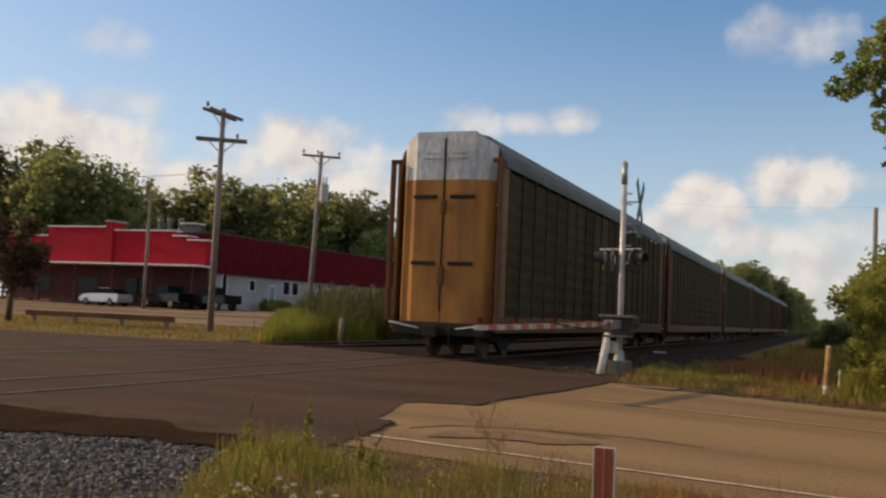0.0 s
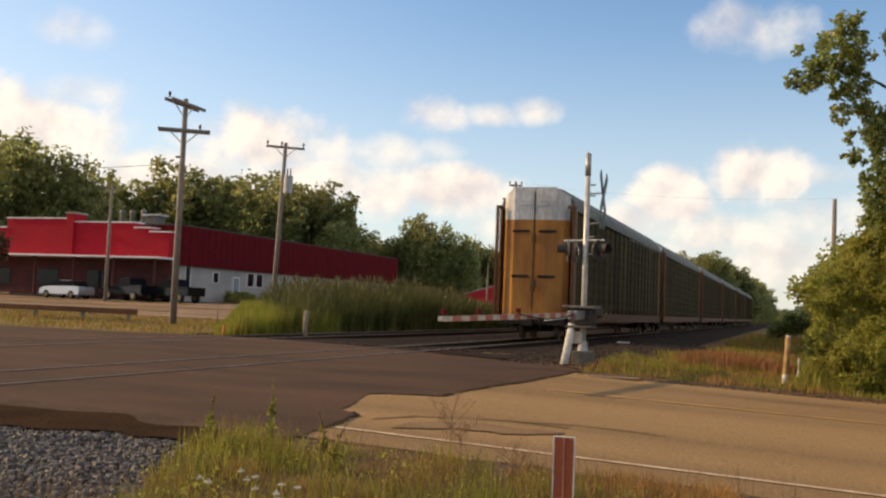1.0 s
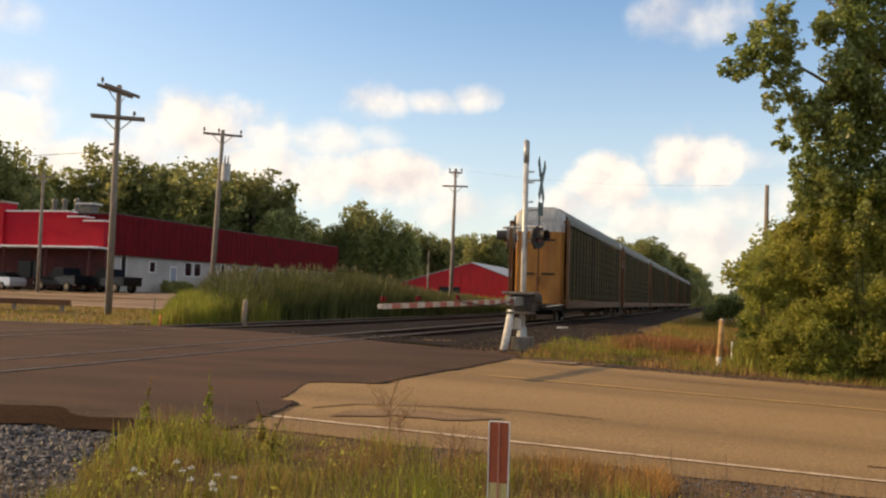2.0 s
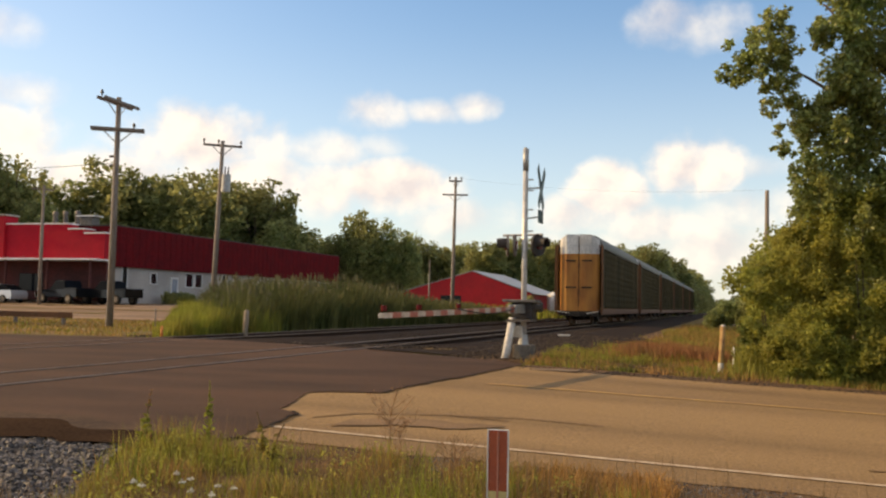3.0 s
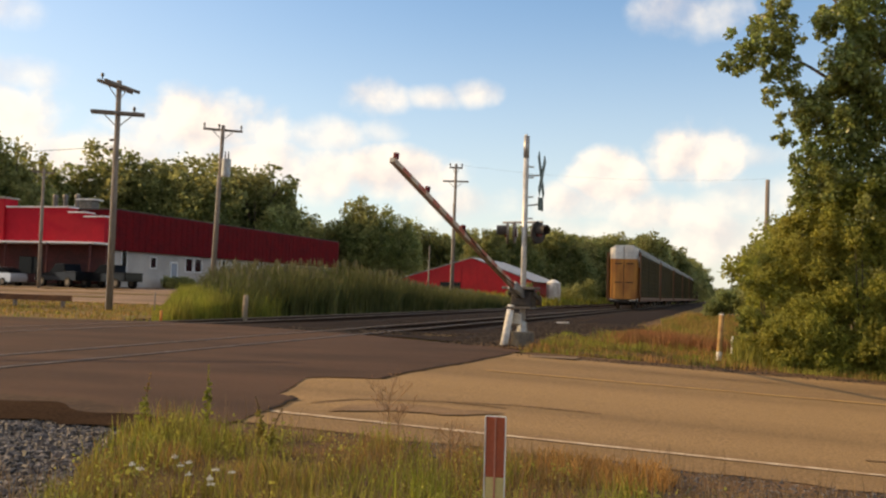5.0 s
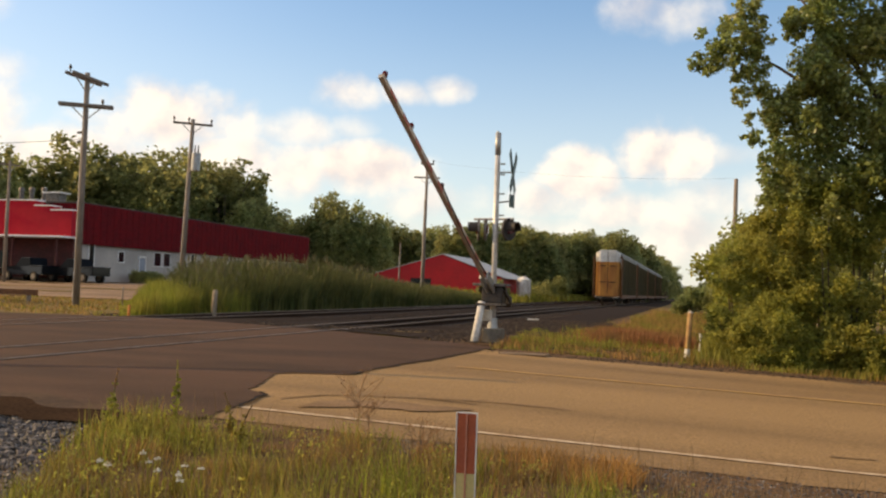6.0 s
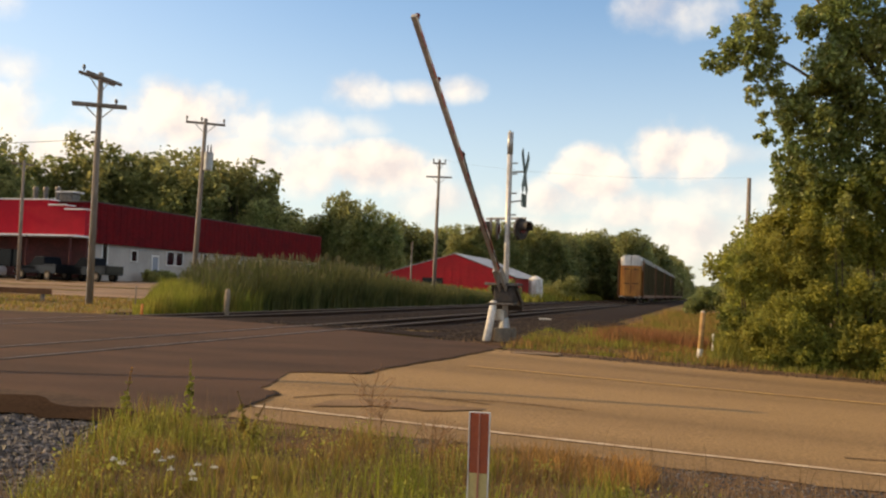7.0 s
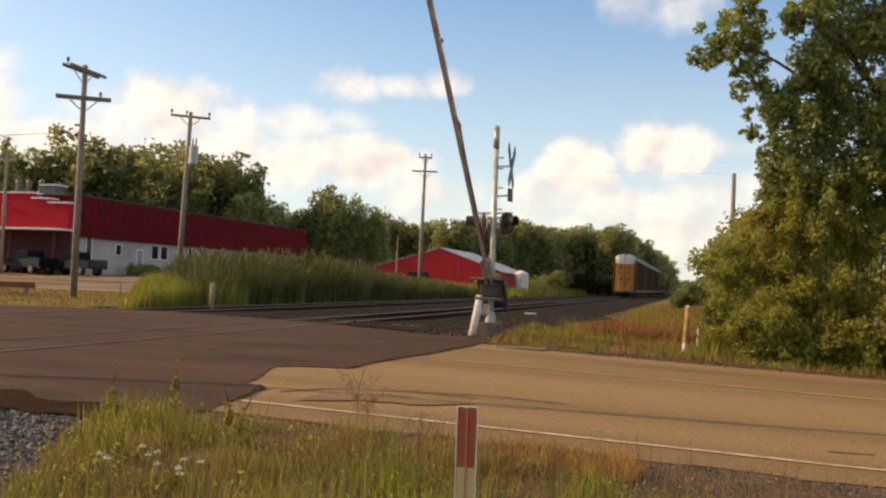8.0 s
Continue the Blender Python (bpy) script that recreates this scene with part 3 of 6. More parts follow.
ribbon("ballast_bed", np.arange(-19.0, -3.4, 0.3), [(-19, 27.8), (-17, 27.6), (-10, 24.8), (-5.6, 22.4), (-4.6, 30), (-3.4, 33)], [(-19, 700), (-3.4, 700)], 60, 0.012, M["ballast"], "dark stone ballast bed under the tracks", "ballast", 0.35)
ribbon("trackside_soil", np.arange(-5.9, 1.0, 0.3), [(-5.9, 21.5), (1, 20.2)], [(-5.9, 60), (1, 46)], 24, 0.006, M["shoulder"], "bare brown soil between the track and the verge", "soil", 0.5)
stones("trackside_gravel", 7000, (-6.4, -2.6, 21.5, 42), 0.034, M["trackside_stone"], "loose ballast stones spilled beside the track", "gravel")
stones("ballast_stones", 7000, (-12.9, -6.4, 25.5, 60), 0.035, M["trackside_stone"], "loose grey ballast stones round the rails", "ballast")
stones("track_side_ballast", 17000, (-10.5, -3.5, 4.4, 7.1), 0.025, M["stone"], "loose grey ballast stones beside the road", "ballast", lambda x, y: x < -4.55 + 0.5 * (6.7 - y))
stones("verge_gravel", 14000, (-4.0, 6, 5.6, 8.15), 0.013, M["stone"], "small loose gravel along the road shoulder", "gravel", lambda x, y: ((y > 7.2) & (x > -2.6)) | (x > -0.6))
stones("far_shoulder_gravel", 900, (-4, 8, 18.8, 19.9), 0.022, M["trackside_stone"], "small loose gravel along the far road shoulder", "gravel")


# ---- vegetation ----
def leaf_mesh(blobs, count, size, mat, seed, shell=0.55, droop=0.0):
    """Many small folded leaves in uneven clumps; blobs are (x, y, z, radius)."""
    rng = np.random.default_rng(seed)
    b = np.array(blobs, float)
    w = b[:, 3] ** 2.2
    pick = rng.choice(len(b), count, p=w / w.sum())
    # sub-clumps on each blob
    per = 16
    sub = rng.normal(0, 1, (len(b), per, 3))
    sub /= np.linalg.norm(sub, axis=2, keepdims=True)
    sub *= rng.uniform(0.45, 1.0, (len(b), per, 1))
    k = rng.integers(0, per, count)
    d = rng.normal(0, 1, (count, 3))
    d /= np.linalg.norm(d, axis=1, keepdims=True)
    d *= rng.uniform(0, 1, (count, 1)) ** 0.5
    p = b[pick, :3] + b[pick, 3:4] * (sub[pick, k] * 0.8 + d * (1 - shell) * 0.95)
    n = rng.normal(0, 1, (count, 3)) + (0, 0, 0.5)
    n /= np.linalg.norm(n, axis=1, keepdims=True)
    u = np.cross(n, rng.normal(0, 1, (count, 3)))
    u /= np.linalg.norm(u, axis=1, keepdims=True)
    v = np.cross(n, u)
    s = size * rng.uniform(0.55, 1.25, (count, 1))
    verts = np.stack([p - u * s, p - v * s * 0.62 + n * s * 0.18, p + u * s, p + v * s * 0.62 + n * s * 0.18], 1).reshape(-1, 3)
    i = np.arange(count)[:, None] * 4
    faces = np.concatenate([i + [0, 1, 2], i + [0, 2, 3]], 1).reshape(-1, 3)
    return mesh_from(verts.tolist(), faces.tolist(), mat)


def branches(bm, start, tips, r):
    """A tapered trunk and limbs that reach towards the tips."""
    start = Vector(start)
    for tip, radius in tips:
        tip = Vector(tip)
        prev, steps = start, 5
        bend = Vector((random.uniform(-0.1, 0.1), random.uniform(-0.1, 0.1), 0.12)) * (tip - start).length
        for i in range(1, steps + 1):
            f = i / steps
            q = start.lerp(tip, f) + bend * (4 * f * (1 - f)) * 0.5
            tube(bm, prev, q, radius * (1 - 0.85 * (i - 1) / steps), radius * (1 - 0.85 * f), 7)
            prev = q


FAR_CROWNS = []


def far_crown(seed):
    """A tall uneven crown: many rounded clumps on a few leaders, with a feathered outline."""
    rng = random.Random(seed)
    blobs = [(0, 0, 0.58, 0.25), (0.05, 0, 0.38, 0.22), (-0.05, 0.04, 0.76, 0.19)]
    for k in range(10):
        a, d = rng.uniform(0, 6.28), rng.uniform(0.08, 0.31)
        top = (0.98 if k == 0 else rng.uniform(0.74, 1.0)) - 0.35 * d
        x, y = math.cos(a) * d, math.sin(a) * d
        foot = rng.uniform(0.10, 0.30)
        for q in range(8):
            f = q / 7
            r = (0.135 - 0.06 * f) * rng.uniform(0.7, 1.25)
            blobs.append((x * (1.15 - 0.3 * f) + rng.uniform(-0.06, 0.06), y * (1.15 - 0.3 * f) + rng.uniform(-0.06, 0.06), foot + (top - foot) * f, r))
    return leaf_mesh([tuple(12 * c for c in bl) for bl in blobs], 13000, 0.235, M["leaf_far"], seed, 0.4)


def far_trunk(seed):
    rng = random.Random(seed)
    bm = B()
    tube(bm, (0, 0, -0.3), (0.1, 0, 5.0), 0.28, 0.2, 8)
    branches(bm, (0.1, 0, 4.2), [((rng.uniform(-3, 3), rng.uniform(-3, 3), rng.uniform(7, 10.5)), 0.14) for _ in range(5)], 0.2)
    me = bpy.data.meshes.new("trunk")
    bm.to_mesh(me)
    bm.free()
    me.materials.append(M["bark"])
    return me


for k in range(5):
    FAR_CROWNS.append((far_crown(11 + k), far_trunk(31 + k)))


def far_tree(x, y, height, wide=1.0, label="leafy green woodland tree in full summer leaf", group="trees behind the tracks"):
    k = random.randrange(len(FAR_CROWNS))
    s = height / 11.9
    t = root("tree", pose(x, y, level(x, y) - 0.05, 0, 0, random.uniform(0, 360)), label, "tree", group)
    t.scale = (s * wide, s * wide, s)
    for name, me in (("crown", FAR_CROWNS[k][0]), ("trunk", FAR_CROWNS[k][1])):
        attach(new(name, me), t)
    return t


BACK = "tall broad tree behind the red building"
for x, y, h, w in ((-60, 126, 12.5, 1.1), (-66, 128, 18.5, 1.15), (-71, 124, 18.0, 1.1), (-76, 128, 20, 1.2), (-81, 122, 18.0, 1.1), (-86, 122, 20.5, 1.15), (-92, 116, 17.5, 1.1), (-92, 98, 19.5, 0.9), (-86, 102, 19, 0.9),
                   (-100, 102, 23, 1.1), (-108, 98, 22, 1.1), (-118, 104, 22, 1.1), (-128, 108, 21, 1.1), (-98, 116, 18, 1.0), (-56.5, 136, 10.5, 0.9), (-63, 134, 13.0, 1.1), (-52.5, 150, 9.0, 1.2), (-58, 146, 10.5, 1.1), (-69, 134, 18.5, 1.1)):
    far_tree(x, y, h, w, BACK, "trees behind the building")
for x, y, h, w in ((-49.0, 134, 13.0, 0.8), (-52.6, 136, 14.6, 0.85), (-46.0, 138, 11.8, 0.8), (-55.8, 138, 11.5, 0.8)):
    far_tree(x, y, h, w, "pale green poplar standing by the building's end", "trees behind the building")
rows = []
for i in range(46):
    f = i / 45
    rows.append((-140 + 120 * f + random.uniform(-2, 2), 205 - 8 * f + random.uniform(-10, 10), random.uniform(13.5, 15.5) - 1.0 * f))
for i in range(22):
    rows.append((-36 + 20 * (i / 21) + random.uniform(-2, 2), 150 + 3 * i + random.uniform(-4, 4), random.uniform(10.3, 11.6) + 0.10 * i))
for i in range(26):
    rows.append((-13.5 - random.uniform(0, 4), 185 + 14 * i + random.uniform(-4, 4), random.uniform(13.5, 14.8) + 0.15 * i))
for x, y, h in rows:
    far_tree(x, y, h, random.uniform(0.95, 1.3))
for x, y, h, w in ((8, 62, 8, 0.9), (7, 84, 8, 0.9), (6.5, 112, 7, 0.9), (6, 150, 6.5, 0.8), (7, 200, 8, 0.9), (8, 260, 10, 0.9), (9, 330, 12, 1), (3.4, 96, 5.5, 0.9), (3.2, 130, 5.2, 0.9), (3.4, 175, 5.5, 1.0), (3.6, 230, 6, 1.1), (2.5, 300, 6, 1.2), (1.0, 420, 6, 1.4), (-3, 560, 8, 1.6), (-9, 600, 9, 1.6), (11, 46, 10, 0.9), (16, 60, 12, 1.0), (20, 40, 13, 1), (26, 52, 13, 1)):
    far_tree(x, y, h, w, "leafy tree along the railway line", "trees beside the line")

# a small plum-brown tree at the edge of the lot
plum = root("tree", pose(-37.2, 36.6, level(-37.2, 36.6) - 0.05), "small dark plum-brown tree at the edge of the dirt lot", "tree")
bm = B()
tube(bm, (0, 0, 0), (0.1, 0, 2.2), 0.16, 0.11, 9)
branches(bm, (0.1, 0, 1.9), [((-1.2, 0.4, 3.4), 0.06), ((1.2, -0.3, 3.5), 0.06), ((0.2, 0.9, 4.4), 0.07), ((-0.3, -0.9, 4.0), 0.06)], 0.11)
part("trunk", bm, M["bark"], plum, smooth=True)
rng_p = random.Random(53)
blobs_p = [(0, 0, 3.4, 1.3)]
for _ in range(26):
    a, z = rng_p.uniform(0, 6.28), rng_p.uniform(1.9, 5.0)
    d = 1.9 * math.sin(math.pi * (z - 1.2) / 4.4) * rng_p.uniform(0.4, 1.0)
    blobs_p.append((d * math.cos(a), d * math.sin(a), z, rng_p.uniform(0.3, 0.65)))
attach(new("crown", leaf_mesh(blobs_p, 9000, 0.09, M["leaf_brown"], 54, 0.45)), plum)
for x, y, h, w in ((-140, 112, 21, 1.2), (-150, 104, 20, 1.2), (-134, 96, 16, 1.2), (-122, 92, 15, 1.2), (-160, 120, 20, 1.2)):
    far_tree(x, y, h, w, BACK, "trees behind the building")

# the cottonwood beside the road
big_tree = root("tree", pose(0, 0, 0), "tall cottonwood with glossy sunlit leaves beside the road", "tree")
bm = B()
base = (5.6, 24.2, level(5.6, 24.2) - 0.1)
tube(bm, base, (5.3, 24.0, 4.0), 0.30, 0.22, 10)
branches(bm, (5.3, 24.0, 3.6), [((0.75, 22.1, 6.75), 0.10), ((2.0, 22.4, 7.9), 0.12), ((3.8, 23, 9.5), 0.15), ((5.4, 23.6, 12.4), 0.18), ((6.8, 24.2, 9.0), 0.14), ((2.2, 22.5, 4.9), 0.09), ((4.0, 22.4, 6.0), 0.10)], 0.2)
part("trunk", bm, M["bark"], big_tree, smooth=True)
crown = [(0.45, 22, 6.55, 0.5), (0.95, 22, 6.95, 0.5), (0.0, 22.1, 6.35, 0.28), (1.0, 22, 7.5, 0.38), (1.15, 22.1, 6.2, 0.42), (0.9, 22.1, 5.6, 0.28), (1.7, 22.3, 5.35, 0.5), (1.15, 22.2, 4.7, 0.25),
         (2.5, 22.5, 7.7, 0.9), (3.4, 23, 8.8, 1.2), (2.5, 22.6, 6.3, 0.8), (2.3, 22.6, 5.0, 0.75), (3.4, 22.8, 6.6, 1.1), (4.6, 23, 7.2, 1.4), (3.4, 22.9, 4.8, 1.0), (4.7, 23, 5.2, 1.3), (5.4, 23.6, 9.3, 1.7),
         (6.2, 23.4, 6.0, 1.7), (5.4, 23.8, 11.4, 1.7), (7.4, 24, 8, 1.8), (2.1, 22.6, 4.0, 0.6), (7.2, 24, 11, 1.8), (1.7, 23.0, 3.6, 0.5), (2.4, 22.8, 4.1, 0.7), (3.1, 22.8, 3.8, 0.8), (3.9, 22.8, 4.2, 0.9),
         (0.6, 22.3, 7.2, 0.32), (1.2, 22.5, 6.8, 0.28), (0.85, 22.4, 6.2, 0.26), (1.4, 22.6, 5.8, 0.30), (1.55, 22.6, 5.2, 0.36), (1.05, 22.5, 5.2, 0.16),
         (1.75, 22.7, 4.45, 0.42), (1.45, 22.6, 4.0, 0.30), (2.2, 22.7, 5.7, 0.5), (2.7, 22.8, 6.9, 0.5), (3.0, 22.9, 5.5, 0.6), (2.0, 22.8, 7.2, 0.3),
         (2.3, 22.7, 8.3, 0.45), (1.75, 22.9, 3.6, 0.36), (2.1, 22.9, 3.4, 0.4)]
rng_t = random.Random(17)
for bx, by, bz, br in list(crown):
    for _ in range(4 if br > 0.6 else 2):
        a, e, f = rng_t.uniform(0, 6.28), rng_t.uniform(-1.2, 1.2), br * rng_t.uniform(0.8, 1.25)
        crown.append((bx + f * math.cos(a) * math.cos(e), by + f * math.sin(a) * math.cos(e), bz + f * math.sin(e), br * rng_t.uniform(0.22, 0.45)))
attach(new("crown", leaf_mesh(crown, 120000, 0.064, M["leaf"], 5, 0.60)), big_tree)


def shrub(blobs, count, size, mat, label, seed):
    x, y = blobs[0][0], blobs[0][1]
    s = root("shrub", pose(0, 0, 0), label, "shrub", "shrubs beside the road")
    foot = (x, y + 0.2, level(x, y) - 0.05)
    for bx, by, bz, r in blobs[::5]:
        bm = B()
        base_ = (bx * 0.7 + foot[0] * 0.3, by + 0.15, level(bx, by) - 0.05)
        branches(bm, base_, [((bx, by, bz + 0.5 * r), 0.022)], 0.03)
        part("stem", bm, M["bark"], s)
    attach(new("foliage", leaf_mesh(blobs, count, size, mat, seed, 0.45)), s)
    return s


def thicket(x0, x1, seed, n):
    """Uneven overlapping clumps between the road and the cottonwood, taller away from the line."""
    rng = random.Random(seed)
    blobs = [((x0 + x1) / 2, 23.0, 0.9, 0.6)]
    for _ in range(n):
        x = rng.uniform(x0, x1)
        top = float(np.interp(x, (0.2, 0.5, 0.9, 1.4, 2.0, 2.8, 5, 9), (1.0, 1.9, 2.6, 3.3, 3.7, 4.3, 4.8, 5.4)))
        z = top * rng.uniform(0.02, 1.0) ** 0.8 + level(x, 22)
        r = rng.uniform(0.18, 0.42) * (1.0 if x > 1.2 else 0.75)
        blobs.append((x, rng.uniform(21.3, 22.4) + 0.35 * z - 0.22 * min(x - 1.0, 5.0), z, r))
    for _ in range(n // 2):
        x = rng.uniform(x0 + 0.5, x1)
        blobs.append((x, rng.uniform(21.2, 21.9) - 0.2 * min(x - 1.0, 5.0), level(x, 22) + rng.uniform(0.1, 1.0), rng.uniform(0.2, 0.34)))
    return blobs


shrub(thicket(0.3, 2.4, 91, 90), 46000, 0.042, M["leaf_yellow"], "yellow-green sunlit shrub at the road's edge", 21)
shrub(thicket(2.0, 4.4, 92, 80), 50000, 0.046, M["leaf_yellow"], "dense yellow-green shrub under the cottonwood", 22)
shrub(thicket(4.0, 6.6, 93, 80), 50000, 0.050, M["leaf_yellow"], "dark green shrub under the cottonwood", 23)
shrub(thicket(6.3, 10.0, 94, 50), 25000, 0.066, M["leaf"], "dark green shrub beside the road", 24)
shrub([(1.3, 30, 1.4, 1.0), (0.9, 31, 2.2, 0.9), (2.2, 30, 2.8, 1.3), (3.0, 30, 1.5, 1.3)], 14000, 0.085, M["leaf_yellow"], "olive green shrub beside the line", 25)
shrub([(0.9, 35, 0.45, 0.5), (1.5, 35.4, 0.9, 0.7), (2.3, 35, 1.2, 0.8), (3.0, 35, 1.4, 0.9)], 8000, 0.055, M["leaf_yellow"], "low green bush beside the line", 31)
shrub([(-0.9, 66, 0.5, 0.7), (0.0, 66.5, 0.9, 0.9), (0.9, 66, 1.3, 1.0), (1.8, 65.4, 1.6, 1.2)], 6000, 0.12, M["leaf_far"], "dark low bush far along the line", 33)
shrub([(2.0, 42, 1.6, 1.5), (1.6, 43, 2.9, 1.2), (3.6, 42, 3.2, 1.7), (3.4, 42, 1.2, 1.5)], 7000, 0.12, M["leaf_far"], "dark green shrub further along the line", 26)
shrub([(2.6, 62, 1.8, 1.8), (2.3, 64, 3.6, 1.3), (4.6, 62, 3.6, 2.0)], 5000, 0.16, M["leaf_far"], "dark green shrub far along the line", 27)
shrub([(-22.2, 106, 0.8, 0.9), (-21.4, 107, 1.5, 0.9), (-22.8, 107, 1.0, 0.8), (-20.6, 107, 0.8, 0.8)], 5000, 0.13, M["leaf_far"], "pale bush in the meadow beyond the tracks", 28)
shrub([(-20.5, 141, 1.3, 1.5), (-19.2, 142, 2.6, 1.2), (-21.8, 142, 1.2, 1.4), (-23.4, 143, 1.8, 1.3), (-18.6, 143, 1.2, 1.2)], 5000, 0.13, M["leaf_far"], "low dark bush in the meadow beyond the tracks", 29)


def blades(name, X, Y, height, width, mat, label, category, seed, lean=0.35, segs=2, z=None):
    """Upright curved blades: one stuff object."""
    rng = np.random.default_rng(seed)
    n = len(X)
    if n == 0:
        return None
    h = height * rng.uniform(0.45, 1.15, n) if np.isscalar(height) else height * rng.uniform(0.7, 1.1, n)
    a = rng.uniform(0, 6.28, n)
    la = rng.uniform(0, 6.28, n)
    l = lean * rng.uniform(0.1, 1.0, n) * h
    Z = (land(X, Y) if z is None else z) - 0.02
    rows_ = []
    for k in range(segs + 1):
        f = k / segs
        w = width * (1 - f) ** 0.7 * 0.5 if k < segs else np.zeros(n)
        cx, cy = X + np.cos(la) * l * f * f, Y + np.sin(la) * l * f * f
        cz = Z + h * f * (1 - 0.12 * f)
        if k < segs:
            rows_.append(np.stack([cx - np.cos(a) * w, cy - np.sin(a) * w, cz], 1))
            rows_.append(np.stack([cx + np.cos(a) * w, cy + np.sin(a) * w, cz], 1))
        else:
            rows_.append(np.stack([cx, cy, cz], 1))
    per = 2 * segs + 1
    verts = np.stack(rows_, 1).reshape(-1, 3)
    i = (np.arange(n) * per)[:, None]
    faces = []
    for k in range(segs - 1):
        faces.append(i + [2 * k, 2 * k + 1, 2 * k + 3])
        faces.append(i + [2 * k, 2 * k + 3, 2 * k + 2])
    faces.append(i + [2 * segs - 2, 2 * segs - 1, 2 * segs])
    faces = np.concatenate(faces, 0)
    ob = new(name, mesh_from(verts.tolist(), faces.tolist(), mat))
    return tagged(ob, label, category, kind="stuff")


def scatter(count, area, seed, keep=None, clump=0.0):
    rng = np.random.default_rng(seed)
    x0, x1, y0, y1 = area
    X, Y = rng.uniform(x0, x1, count), rng.uniform(y0, y1, count)
    if clump:
        cx, cy = rng.uniform(x0, x1, 60), rng.uniform(y0, y1, 60)
        k = rng.integers(0, 60, count)
        X, Y = cx[k] + rng.normal(0, clump, count), cy[k] + rng.normal(0, clump, count)
    if keep is not None:
        ok = keep(X, Y)
        X, Y = X[ok], Y[ok]
    return X, Y


def tuft(x, y):
    """Uneven height of the verge growth."""
    return 0.5 + 0.5 * np.sin(x * 5.1 + 1.7 * np.sin(y * 3.3)) * np.sin(y * 4.3 + 1.3 * np.sin(x * 2.9))


# reed bed beyond the tracks
def reed_height(x, y):
    """The bed swells towards its middle and thins at its ends."""
    h = np.interp(y, (27, 29, 31, 36, 41, 50, 57, 63, 77, 90), (0.5, 1.0, 1.45, 1.8, 2.2, 2.65, 2.35, 1.8, 1.4, 0.9))
    bump = 1 + 0.09 * np.sin(y * 0.9 + x * 0.6) + 0.06 * np.sin(y * 2.3 - x * 1.7)
    h = h * (0.12 + 0.88 * smooth_step(-0.612, -0.555, x / y))
    return h * bump * (0.86 + 0.14 * smooth_step(-17.8, -20.0, x)) * (1 - 0.2 * smooth_step(-24, -29, x))


rx, ry = scatter(130000, (-30, -17.6, 27.5, 92), 3, lambda x, y: ((np.sin(x * 12.99 + y * 78.23) * 4375.85) % 1.0 < 0.03 + smooth_step(-0.60, -0.53, x / y)) & (x > -0.62 * y) & (x > -30) & (x < -18.3 - 0.35 * np.sin(y * 0.7) + 0.15))
blades("reeds", rx, ry, reed_height(rx, ry), 0.045, M["reed"], "dense tall green reed bed beside the second track", "reeds", 4, 0.45, 3)
ex, ey = scatter(60000, (-26, -17.2, 27.6, 42), 303, lambda x, y: (x / y > -0.64) & ((np.sin(x * 45.3 + y * 91.7) * 917.3) % 1.0 > smooth_step(-0.585, -0.46, x / y)) & (x < -17.5 - 0.2 * np.sin(y)))
blades("tall_edge_grass", ex, ey, (0.22 + 1.15 * smooth_step(-0.632, -0.598, ex / ey)) * (0.75 + 0.35 * tuft(ex * 0.5, ey * 0.5)), 0.020, M["lime"], "tall sunlit yellow-green grass at the end of the reeds", "grass", 304, 0.4, 3)
px_, py_ = rx[::40], ry[::40]
blades("reed_plumes", px_, py_, reed_height(px_, py_) * 0.16, 0.10, M["plume"], "pale brown feathery plumes on the reeds", "reeds", 5, 0.3, 2, land(px_, py_) + reed_height(px_, py_) * 0.86)

# verge grasses
def verge(x, y):
    return (x > -4.55 + 0.5 * (6.7 - y)) & (y < 7.55 - 0.1 * np.sin(x * 7)) & ((x < -2.2) | (y < 7.2 - 0.45 * (x + 2.2)))


vx, vy = scatter(46000, (-4.6, 2.6, 2.8, 7.6), 7, verge)
keep_ = np.random.default_rng(2).uniform(0, 1, len(vx)) < (0.2 + 0.8 * tuft(vx, vy)) * (1 - 0.65 * smooth_step(-2.6, -1.6, vx) * smooth_step(4.6, 5.6, vy))
vx, vy = vx[keep_], vy[keep_]
blades("verge_grass", vx, vy, 0.05 + 0.20 * tuft(vx, vy) ** 1.3, 0.0075, M["grass"], "rough green grass and weeds on the road verge", "grass", 8, 0.7, 3)
rng_ = np.random.default_rng(77)
wx, wy = scatter(420, (-4.5, 0.2, 3.6, 7.4), 78, verge)
blob_list = [(float(x), float(y), level(x, y) + 0.05 + 0.10 * float(tuft(x, y)), float(r)) for x, y, r in zip(wx, wy, rng_.uniform(0.05, 0.13, len(wx)))]
tagged(new("verge_weeds", leaf_mesh(blob_list, 5000, 0.013, M["leaf_yellow"], 79, 0.3)), "low leafy yellow-green weeds on the road verge", "weeds", kind="stuff")
dx, dy = scatter(12000, (-2.4, 0.6, 6.3, 8.3), 9, lambda x, y: np.hypot((x + 1.1) / 0.8, (y - 7.2) / 0.55) < 1.0 + 0.2 * np.sin(9 * x))
blades("dry_grass", dx, dy, 0.19, 0.010, M["dry_grass"], "dry orange-brown grass tuft on the shoulder", "grass", 10, 0.7, 2)
lx, ly = scatter(3800, (-4.5, -0.2, 3.4, 7.3), 43, None, 0.11)
ok_ = verge(lx, ly)
lx, ly = lx[ok_], ly[ok_]
blades("lime_clumps", lx, ly, 0.30, 0.009, M["lime"], "bright lime-green grass clumps on the verge", "grass", 44, 0.45, 3)
